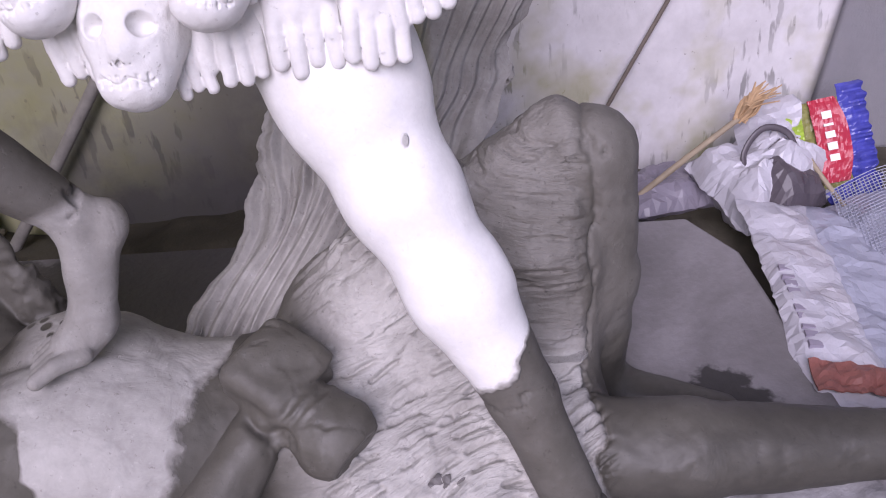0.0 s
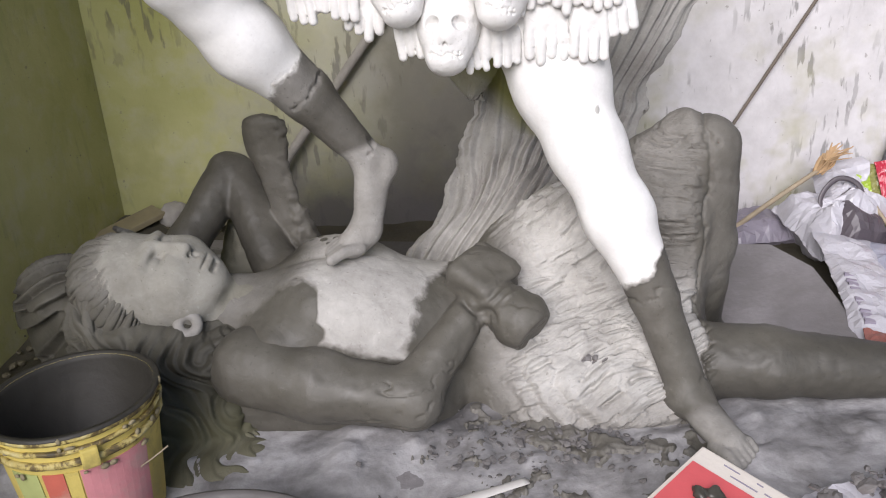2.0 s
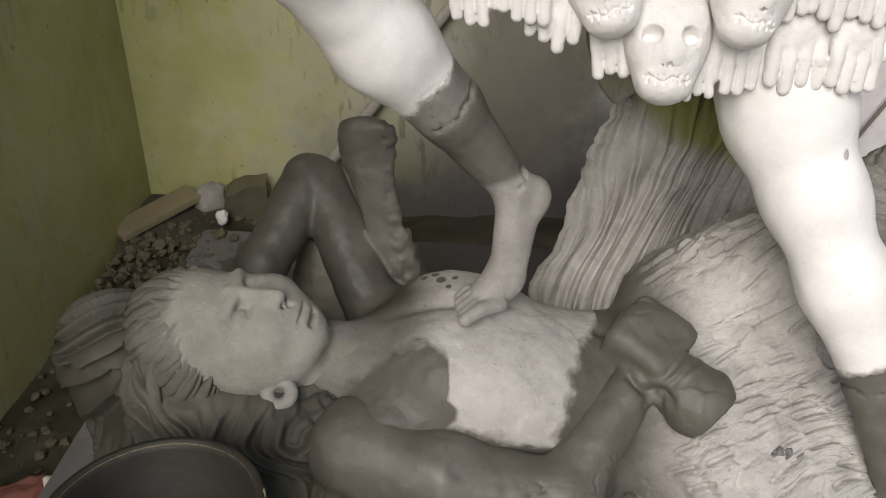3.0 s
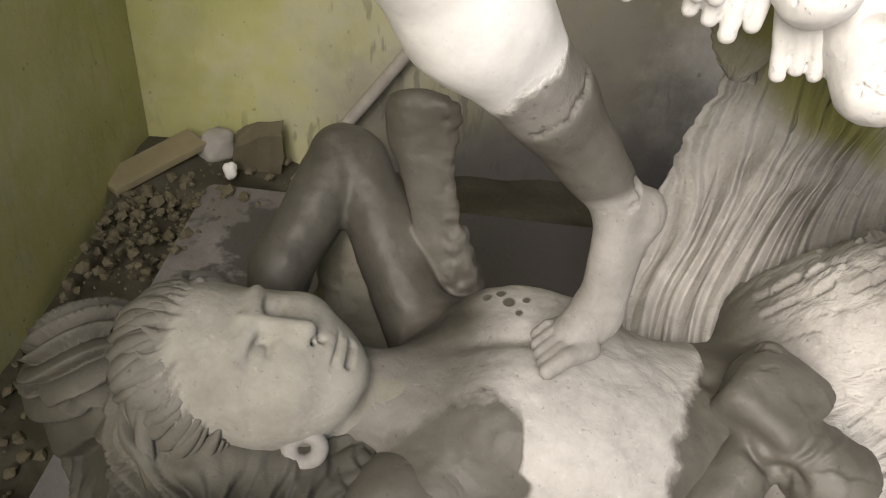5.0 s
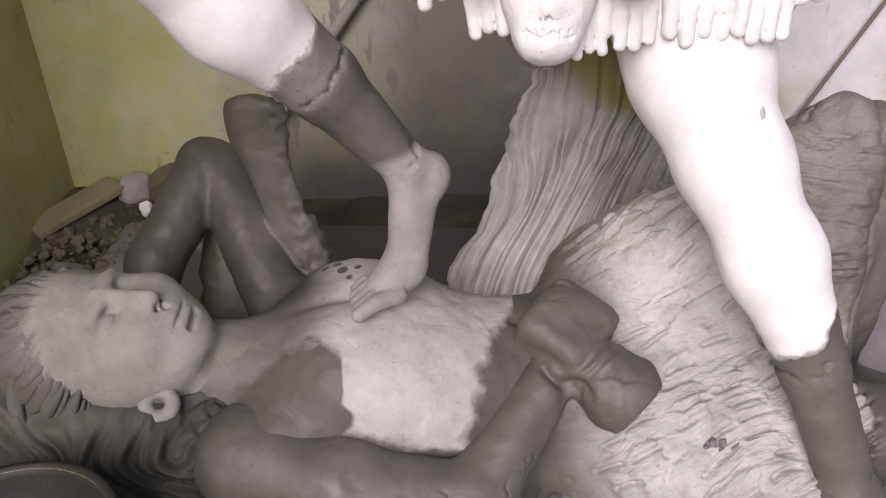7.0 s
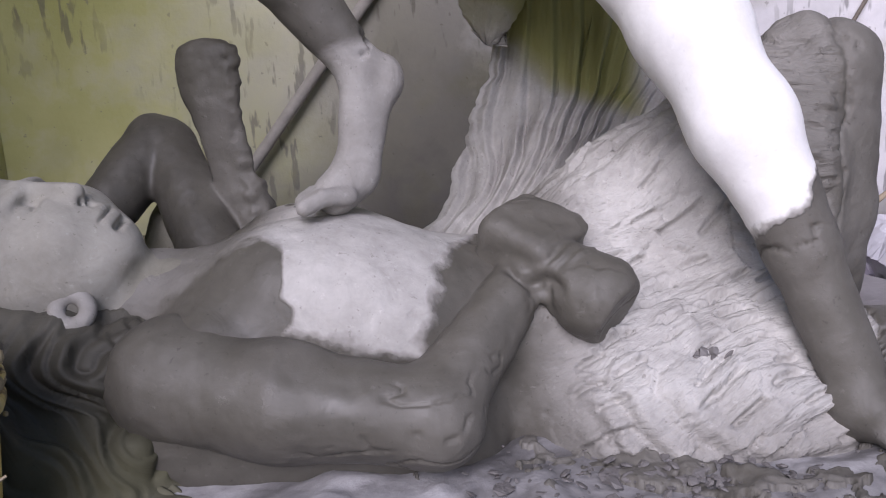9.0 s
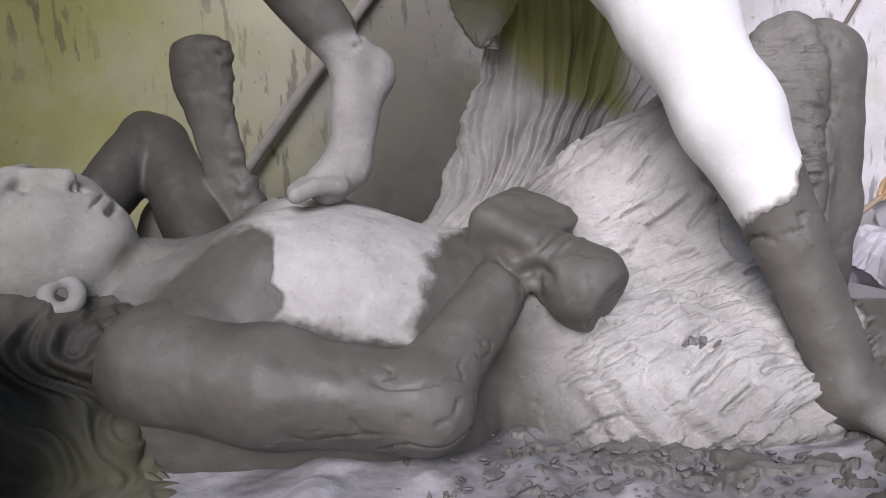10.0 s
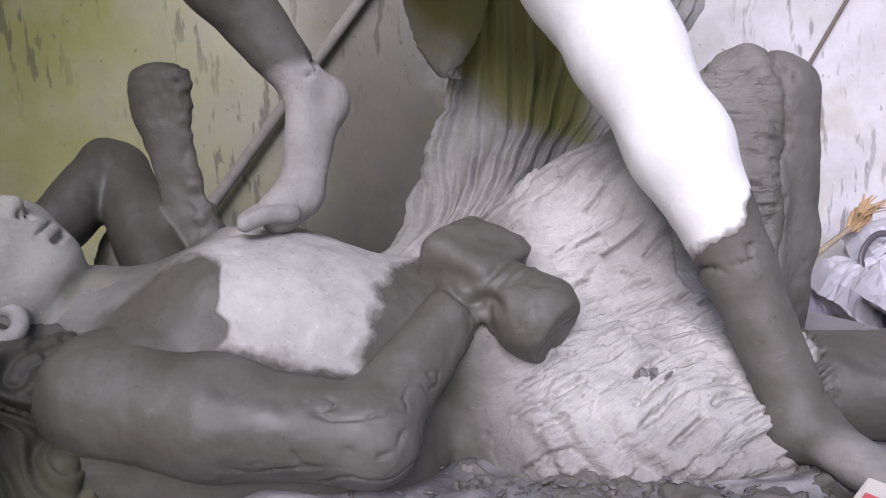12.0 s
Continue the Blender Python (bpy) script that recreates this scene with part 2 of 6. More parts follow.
SLIP_DARK = plain("damp clay crumb", (0.15, 0.14, 0.135), 0.6, vary=0.35, scale=40.0, relief=0.5)
STRAW = plain("dry straw", (0.46, 0.31, 0.17), 0.8, vary=0.4, scale=40.0)
PLASTIC_WHITE = plain("white woven plastic", (0.50, 0.49, 0.53), 0.38, vary=0.1, scale=30.0, dirt=(0.42, 0.40, 0.42))
PLASTIC_GREY = plain("translucent grey plastic", (0.36, 0.37, 0.44), 0.35, vary=0.2, scale=20.0)
SHEET_GREY = plain("pale grey woven sheet", (0.42, 0.41, 0.43), 0.6, vary=0.08, scale=60.0, relief=0.25)
PLASTIC_BLACK = plain("dark plastic", (0.085, 0.072, 0.082), 0.4, vary=0.3)
PLASTIC_MAUVE = plain("mauve plastic", (0.22, 0.20, 0.24), 0.4, vary=0.3, scale=12.0)
FOIL_BLUE = plain("blue foil", (0.07, 0.075, 0.36), 0.22, vary=0.4, scale=25.0)
FOIL_RED = plain("red print", (0.42, 0.030, 0.055), 0.3, vary=0.2, scale=15.0)
FOIL_GREEN = plain("lime green print", (0.33, 0.47, 0.05), 0.3, vary=0.5, scale=30.0)
FOIL_OLIVE = plain("olive print", (0.24, 0.24, 0.08), 0.35, vary=0.5, scale=30.0)
FOIL_TEAL = plain("dark teal print", (0.02, 0.09, 0.10), 0.35, vary=0.3)
RUST_RED = plain("rust red print", (0.26, 0.10, 0.08), 0.5, vary=0.4, scale=20.0)
INK_GREY = plain("grey ink", (0.30, 0.27, 0.33), 0.6, vary=0.2)
INK_WHITE = plain("white ink", (0.80, 0.78, 0.76), 0.5, vary=0.1)
BUCKET_YELLOW = plain("yellow bucket plastic", (0.62, 0.50, 0.14), 0.5, vary=0.3, scale=16.0, dirt=(0.10, 0.08, 0.04))
BUCKET_RED = plain("red bucket print", (0.52, 0.13, 0.09), 0.5, vary=0.25, scale=18.0, dirt=(0.42, 0.32, 0.25))
BUCKET_PINK = plain("faded pink bucket print", (0.60, 0.25, 0.27), 0.5, vary=0.2, scale=18.0, dirt=(0.45, 0.33, 0.30))
BUCKET_GREEN = plain("faded green bucket print", (0.42, 0.46, 0.18), 0.5, vary=0.25, scale=18.0)
def crust_material(name):
    m, t, b = material(name)
    big, fine = noise_tex(t, 26.0, 6.0, 0.65, distortion=0.5), noise_tex(t, 95.0, 4.0, 0.6)
    col = ramp(t, big, (0.38, (0.060, 0.045, 0.022)), (0.47, (0.20, 0.145, 0.045)), (0.52, (0.62, 0.50, 0.16)), (0.66, (0.78, 0.70, 0.36)))
    col = mix(t, math_node(t, "MULTIPLY", fine, 0.5), col, (0.10, 0.08, 0.045))
    t.links.new(col, b.inputs["Base Color"])
    b.inputs["Roughness"].default_value = 0.6
    bump(t, b, math_node(t, "ADD", big, math_node(t, "MULTIPLY", fine, 0.3)), 0.7, 0.008)
    return m


BUCKET_RIM = crust_material("clay-crusted yellow rim")
BUCKET_IN = plain("clay-coated bucket inside", (0.035, 0.032, 0.026), 0.6, vary=0.4, scale=12.0, relief=0.4)
CARD_CREAM = plain("cream card", (0.80, 0.74, 0.66), 0.6, vary=0.06, scale=30.0)
CARD_RED = plain("red card", (0.72, 0.12, 0.13), 0.5, vary=0.08, scale=30.0)
IRON = plain("clay-coated iron pan", (0.12, 0.112, 0.11), 0.5, vary=0.35, scale=14.0, relief=0.3)
SPATULA = plain("pale clay-smeared wood", (0.55, 0.53, 0.50), 0.7, vary=0.15, scale=25.0)


# ---- mesh tools ----
def part(name, bm, mat, parent=None, label="", smooth=False):
    me = bpy.data.meshes.new(name)
    bm.to_mesh(me)
    bm.free()
    if mat:
        me.materials.append(mat)
    if smooth:
        me.polygons.foreach_set("use_smooth", [True] * len(me.polygons))
    ob = new(name, me)
    if parent:
        ob.parent = parent
    if label:
        tagged(ob, label)
    return ob


def thing(name, at, label, category, group="", kind="", rz=0.0):
    ob = new(name)
    ob.matrix_world = pose(*at, 0, 0, rz)
    return tagged(ob, label, category, group, kind)


def box_bm(lo, hi, bevel=0.0):
    bm = bmesh.new()
    lo, hi = Vector(lo), Vector(hi)
    bmesh.ops.create_cube(bm, size=1.0, matrix=Matrix.Translation((lo + hi) / 2) @ Matrix.Diagonal((*(hi - lo), 1)))
    if bevel:
        bmesh.ops.bevel(bm, geom=bm.edges[:], offset=bevel, segments=2, affect="EDGES", profile=0.6)
    return bm


def lathe_bm(profile, n=48, closed=False):
    bm = bmesh.new()
    rings = []
    for r, z in profile:
        rings.append([bm.verts.new((r * math.cos(a), r * math.sin(a), z)) for a in (2 * math.pi * i / n for i in range(n))])
    for p, q in zip(rings, rings[1:] + (rings[:1] if closed else [])):
        for i in range(n):
            bm.faces.new((p[i], p[(i + 1) % n], q[(i + 1) % n], q[i]))
    return bm


def catmull(points, n):
    p = np.array(points, float)
    p = np.vstack([2 * p[0] - p[1], p, 2 * p[-1] - p[-2]])
    out = []
    m = len(p) - 3
    for s in np.linspace(0, m - 1e-6, n):
        i = int(s)
        u = s - i
        a, b, c, d = p[i:i + 4]
        out.append(0.5 * (2 * b + (c - a) * u + (2 * a - 5 * b + 4 * c - d) * u * u + (3 * b - a - 3 * c + d) * u ** 3))
    return np.array(out)


def tube(points, radii, sides=8, steps=14, flat=1.0, up=(0, 0, 1)):
    """A tapered tube along a curve, as vertices and quads."""
    c = catmull(points, steps)
    r = np.interp(np.linspace(0, 1, steps), np.linspace(0, 1, len(radii)), radii)
    verts, faces = [], []
    for i in range(steps):
        d = c[min(i + 1, steps - 1)] - c[max(i - 1, 0)]
        d = d / (np.linalg.norm(d) + 1e-9)
        s = np.cross(d, up)
        s = s / (np.linalg.norm(s) + 1e-9)
        w = np.cross(s, d)
        for k in range(sides):
            a = 2 * math.pi * k / sides
            verts.append(c[i] + r[i] * (math.cos(a) * s + flat * math.sin(a) * w))
    for i in range(steps - 1):
        for k in range(sides):
            a, b = i * sides + k, i * sides + (k + 1) % sides
            faces.append((a, b, b + sides, a + sides))
    return np.array(verts), np.array(faces, int)


def tube_bm(points, radii, sides=8, steps=14, flat=1.0, up=(0, 0, 1)):
    v, f = tube(points, radii, sides, steps, flat, up)
    bm = bmesh.new()
    vs = [bm.verts.new(p) for p in v]
    for q in f:
        bm.faces.new([vs[i] for i in q])
    bm.faces.new(vs[:sides][::-1])
    bm.faces.new(vs[-sides:])
    return bm


def hash3(i, j, k):
    n = (i * 374761393 + j * 668265263 + k * 2147483647 + 974711) & 0xFFFFFFFF
    n = ((n ^ (n >> 13)) * 1274126177) & 0xFFFFFFFF
    return ((n ^ (n >> 16)) & 0xFFFF) / 65535.0


def value_noise(p, scale):
    q = np.asarray(p) * scale
    i = np.floor(q).astype(np.int64)
    f = q - i
    f = f * f * (3 - 2 * f)
    out = 0
    for dx in (0, 1):
        for dy in (0, 1):
            for dz in (0, 1):
                w = (f[:, 0] if dx else 1 - f[:, 0]) * (f[:, 1] if dy else 1 - f[:, 1]) * (f[:, 2] if dz else 1 - f[:, 2])
                out = out + w * hash3(i[:, 0] + dx, i[:, 1] + dy, i[:, 2] + dz)
    return out * 2 - 1


def fbm(p, scale, octaves=3):
    return sum(value_noise(p + 7.3 * o, scale * 2 ** o) * 0.5 ** o for o in range(octaves))


def unit(v):
    v = np.array(v, float)
    return v / np.linalg.norm(v)


def tufts(p, seed=0.0):
    """Nearest scattered point of a jittered unit grid: the offset from it and a number for its cell."""
    p = np.asarray(p) + seed
    base = np.floor(p).astype(np.int64)
    best = np.full(len(p), 9.0)
    off, tag = np.zeros_like(p), np.zeros(len(p))
    for dx in (-1, 0, 1):
        for dy in (-1, 0, 1):
            for dz in (-1, 0, 1):
                c = base + np.array((dx, dy, dz))
                j = np.stack([hash3(c[:, 0] + 17 * k, c[:, 1] - 5 * k, c[:, 2] + 3 * k) for k in (1, 2, 3)], 1)
                r = p - (c + 0.15 + 0.7 * j)
                d = (r * r).sum(1)
                near = d < best
                best[near], off[near], tag[near] = d[near], r[near], j[near, 0]
    return off, tag


class Sculpt:
    """A block of clay on a grid: shapes are blended in and cut away, then skinned."""

    def __init__(self, lo, hi, step):
        self.lo, self.step = np.array(lo, float), step
        self.n = np.ceil((np.array(hi) - self.lo) / step).astype(int) + 1
        self.d = np.full(self.n, 0.2, np.float32)

    def region(self, lo, hi):
        a = np.clip(np.floor((np.array(lo) - self.lo) / self.step).astype(int), 0, self.n)
        b = np.clip(np.ceil((np.array(hi) - self.lo) / self.step).astype(int) + 1, 0, self.n)
        if np.any(b <= a):
            return None, None
        axes = [self.lo[i] + self.step * np.arange(a[i], b[i]) for i in range(3)]
        g = np.stack(np.meshgrid(*axes, indexing="ij"), -1).astype(np.float32)
        return tuple(slice(a[i], b[i]) for i in range(3)), g

    def blend(self, s, d, k, cut=False):
        old = self.d[s]
        if cut:
            d = -d
            h = np.maximum(k - np.abs(old - d), 0) / max(k, 1e-6)
            self.d[s] = np.maximum(old, d) + h * h * k / 4
        else:
            h = np.maximum(k - np.abs(old - d), 0) / max(k, 1e-6)
            self.d[s] = np.minimum(old, d) - h * h * k / 4

    def cone(self, a, b, ra, rb, k=0.02, flat=None, cut=False):
        """A capsule with two radii; flat = (axis, factor) thins it along an axis."""
        a, b = np.array(a, float), np.array(b, float)
        m = max(ra, rb) + k + 0.02
        s, g = self.region(np.minimum(a, b) - m, np.maximum(a, b) + m)
        if s is None:
            return
        ab = b - a
        t = np.clip(((g - a) @ ab) / max(ab @ ab, 1e-9), 0, 1)
        v = g - a - t[..., None] * ab
        if flat:
            ax = unit(flat[0])
            v = v + ((v @ ax) * (1 / flat[1] - 1))[..., None] * ax
        d = np.linalg.norm(v, axis=-1) - (ra + (rb - ra) * t)
        self.blend(s, (d * (flat[1] if flat else 1)).astype(np.float32), k, cut)

    def ball(self, c, r, k=0.02, axes=None, cut=False):
        """An ellipsoid; axes: three unit vectors, its own directions."""
        c, r = np.array(c, float), np.array(r if hasattr(r, "__len__") else (r, r, r), float)
        m = max(r) + k + 0.02
        s, g = self.region(c - m, c + m)
        if s is None:
            return
        v = g - c
        if axes is not None:
            v = v @ np.array(axes, float).T
        q = np.linalg.norm(v / r, axis=-1)
        w = np.linalg.norm(v / (r * r), axis=-1)
        self.blend(s, (q * (q - 1) / np.maximum(w, 1e-6)).astype(np.float32), k, cut)

    def block(self, c, half, axes, r=0.01, k=0.01):
        """A box with rounded edges; axes: its own three directions."""
        c, half = np.array(c, float), np.array(half, float)
        m = np.linalg.norm(half) + k + 0.02
        s, g = self.region(c - m, c + m)
        if s is None:
            return
        q = np.abs((g - c) @ np.array(axes, float).T) - (half - r)
        d = np.linalg.norm(np.maximum(q, 0), axis=-1) + np.minimum(q.max(-1), 0) - r
        self.blend(s, d.astype(np.float32), k)

    def path(self, pts, radii, k=0.02, n=8, flat=None):
        c = catmull(pts, n)
        r = np.interp(np.linspace(0, 1, n), np.linspace(0, 1, len(radii)), radii)
        for i in range(n - 1):
            self.cone(c[i], c[i + 1], r[i], r[i + 1], k, flat)

    def below(self, z, k=0.01):
        """Cuts away all that lies under a level."""
        g = self.lo[2] + self.step * np.arange(self.n[2])
        self.d = np.maximum(self.d, (z - g)[None, None, :].astype(np.float32))

    def skin(self):
        d = self.d
        d[0], d[-1], d[:, 0], d[:, -1], d[:, :, 0], d[:, :, -1] = (0.05,) * 6
        s = d < 0
        nx, ny, nz = d.shape
        count = sum(s[i:nx - 1 + i, j:ny - 1 + j, k:nz - 1 + k].astype(np.int8) for i in (0, 1) for j in (0, 1) for k in (0, 1))
        cells = np.argwhere((count > 0) & (count < 8))
        index = np.full(count.shape, -1, np.int64)
        index[tuple(cells.T)] = np.arange(len(cells))
        pos, num = np.zeros((len(cells), 3)), np.zeros(len(cells))
        corners = [(i, j, k) for i in (0, 1) for j in (0, 1) for k in (0, 1)]
        for a in corners:
            for ax in range(3):
                if a[ax]:
                    continue
                b = list(a)
                b[ax] = 1
                da = d[cells[:, 0] + a[0], cells[:, 1] + a[1], cells[:, 2] + a[2]]
                db = d[cells[:, 0] + b[0], cells[:, 1] + b[1], cells[:, 2] + b[2]]
                cross = (da < 0) != (db < 0)
                u = np.where(cross, da / np.where(cross, da - db, 1), 0)
                p = np.array(a, float)[None] + np.eye(3)[ax][None] * u[:, None]
                pos += np.where(cross[:, None], p, 0)
                num += cross
        verts = (cells + pos / num[:, None]) * self.step + self.lo
        quads = []
        for ax in range(3):
            o1, o2 = [(1, 2), (2, 0), (0, 1)][ax]
            lo_s = [slice(0, n) for n in d.shape]
            hi_s = [slice(0, n) for n in d.shape]
            lo_s[ax], hi_s[ax] = slice(0, d.shape[ax] - 1), slice(1, d.shape[ax])
            e = np.argwhere(s[tuple(lo_s)] != s[tuple(hi_s)])
            e = e[(e[:, o1] > 0) & (e[:, o2] > 0) & (e[:, o1] < d.shape[o1] - 1) & (e[:, o2] < d.shape[o2] - 1)]
            u1, u2 = np.eye(3, dtype=int)[o1], np.eye(3, dtype=int)[o2]
            ids = [index[tuple((e - w).T)] for w in (u1 + u2, u2, 0 * u1, u1)]
            q = np.stack(ids, 1)
            flip = ~s[tuple(e.T)]
            q[flip] = q[flip][:, ::-1]
            quads.append(q)
        return verts, np.vstack(quads)


def normals_of(v, f):
    n = np.zeros_like(v)
    a, b, c, d = (v[f[:, i]] for i in range(4))
    fn = np.cross(c - a, d - b)
    for i in range(4):
        for x in range(3):
            n[:, x] += np.bincount(f[:, i], fn[:, x], len(v))
    return n / (np.linalg.norm(n, axis=1, keepdims=True) + 1e-12)


def join(chunks):
    vs, fs, base = [], [], 0
    for v, f in chunks:
        vs.append(v)
        fs.append(np.asarray(f) + base)
        base += len(v)
    return np.vstack(vs), np.vstack(fs)


def clay_object(name, v, f, low, high, edge, comb=0.0, olive_tint=0.0, flow=None, mat=None, wet=0.0):
    me = bpy.data.meshes.new(name)
    me.vertices.add(len(v))
    me.vertices.foreach_set("co", np.asarray(v, np.float32).ravel())
    me.loops.add(f.size)
    me.loops.foreach_set("vertex_index", f.astype(np.int32).ravel())
    me.polygons.add(len(f))
    me.polygons.foreach_set("loop_start", np.arange(0, f.size, 4, dtype=np.int32))
    me.polygons.foreach_set("use_smooth", np.ones(len(f), bool))
    me.update(calc_edges=True)
    for key, value in (("low", low), ("high", high), ("edge", edge), ("comb", comb), ("olive_tint", olive_tint), ("wet", wet)):
        at = me.attributes.new(key, "FLOAT", "POINT")
        at.data.foreach_set("value", np.broadcast_to(np.asarray(value, np.float32), (len(v),)).copy())
    at = me.attributes.new("flow", "FLOAT_VECTOR", "POINT")
    at.data.foreach_set("vector", np.asarray(v * 20 if flow is None else flow, np.float32).ravel())
    me.materials.append(mat or CLAY)
    return new(name, me)


def soft_step(x, a, b):
    u = np.clip((x - a) / (b - a), 0, 1)
    return u * u * (3 - 2 * u)


# ---- the corner of the shed ----
def slab(name, lo, hi, mat, label, bevel=0.0):
    return tagged(part(name, box_bm(lo, hi, bevel), mat), label, name.split("_")[0], kind="structure")


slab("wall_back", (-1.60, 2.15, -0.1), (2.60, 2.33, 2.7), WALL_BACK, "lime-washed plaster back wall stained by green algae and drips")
slab("wall_left", (-1.60, -0.9, -0.1), (-1.45, 2.147, 2.7), WALL_LEFT, "plaster side wall covered by olive green algae")
# end wall out of view, added to cut light from the right
slab("wall_right", (2.603, 0.9, -0.1), (2.78, 2.33, 2.7), WALL_RIGHT, "unseen pale end wall added to limit light from the right")
# unseen slab, added only to hold back light from above
slab("ceiling", (-1.6, 0.55, 2.703), (2.78, 2.33, 2.8), CEILING, "unseen grey ceiling slab added to block light from above")


def height_sheet(name, lo, hi, step, height, mat):
    nx, ny = int((hi[0] - lo[0]) / step) + 1, int((hi[1] - lo[1]) / step) + 1
    x, y = np.meshgrid(np.linspace(lo[0], hi[0], nx), np.linspace(lo[1], hi[1], ny), indexing="ij")
    p = np.stack([x.ravel(), y.ravel(), np.zeros(x.size)], 1)
    p[:, 2] = height(p)
    i = np.arange(nx * ny).reshape(nx, ny)
    f = np.stack([i[:-1, :-1].ravel(), i[1:, :-1].ravel(), i[1:, 1:].ravel(), i[:-1, 1:].ravel()], 1)
    me = bpy.data.meshes.new(name)
    me.from_pydata(p.tolist(), [], f.tolist())
    me.materials.append(mat)
    me.polygons.foreach_set("use_smooth", [True] * len(f))
    return new(name, me)


def floor_height(p):
    corner = np.exp(-((p[:, 0] + 1.4) ** 2 / 0.10 + (p[:, 1] - 2.05) ** 2 / 0.12))
    return fbm(p, 5.0, 4) * 0.012 + 0.075 * corner + 0.03 * soft_step(p[:, 1], 1.7, 2.1)


tagged(height_sheet("floor", (-1.47, 0.0), (2.60, 2.155), 0.02, floor_height, FLOOR), "uneven earth floor with dust and rubble", "floor", kind="structure")
tagged(part("ground", box_bm((-150, -150, -0.3), (150, 150, -0.05)), FLOOR), "bare earth ground round the shed", "ground", kind="structure")

# the board on which the figures stand, and the slurry spread on it
def prism_bm(corners, z0, z1, bevel):
    bm = bmesh.new()
    face = bm.faces.new([bm.verts.new((x, y, z0)) for x, y in corners])
    top = bmesh.ops.extrude_face_region(bm, geom=[face])
    bmesh.ops.translate(bm, vec=(0, 0, z1 - z0), verts=[g for g in top["geom"] if isinstance(g, bmesh.types.BMVert)])
    bmesh.ops.recalc_face_normals(bm, faces=bm.faces[:])
    bmesh.ops.bevel(bm, geom=bm.edges[:], offset=bevel, segments=2, affect="EDGES", profile=0.6)
    return bm


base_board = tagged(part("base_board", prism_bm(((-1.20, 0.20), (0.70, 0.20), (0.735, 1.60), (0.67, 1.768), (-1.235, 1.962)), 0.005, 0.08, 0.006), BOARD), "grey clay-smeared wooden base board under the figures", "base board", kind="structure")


def slurry_height(p):
    x, y = p[:, 0], p[:, 1]
    spread = soft_step(1.16 - y + 0.10 * fbm(p, 4.0, 2), 0, 0.10) * soft_step(x + 1.17, 0, 0.06)
    near = soft_step(0.98 - y, 0, 0.2)
    wave = np.sin((y + 0.05 * fbm(p, 3.0, 2)) * 70 + 3 * fbm(p, 2.5, 2)) * 0.0018 * soft_step(-x, 0.25, 0.5)
    lump = np.maximum(fbm(p, 16.0, 3), 0) * 0.012 * soft_step(y, 0.66, 0.80)
    return 0.068 + spread * (0.015 + 0.005 * near * soft_step(y, 0.55, 0.85) + fbm(p, 9.0, 5) * 0.006 + lump + wave)


slurry = height_sheet("clay_slurry", (-1.185, 0.225), (0.695, 1.30), 0.0075, slurry_height, MUD)
tagged(slurry, "dried grey clay slurry smeared over the base board", "clay slurry", kind="structure")


# ---- the reclining figure ----
def along(p, d):
    return p @ unit(d)


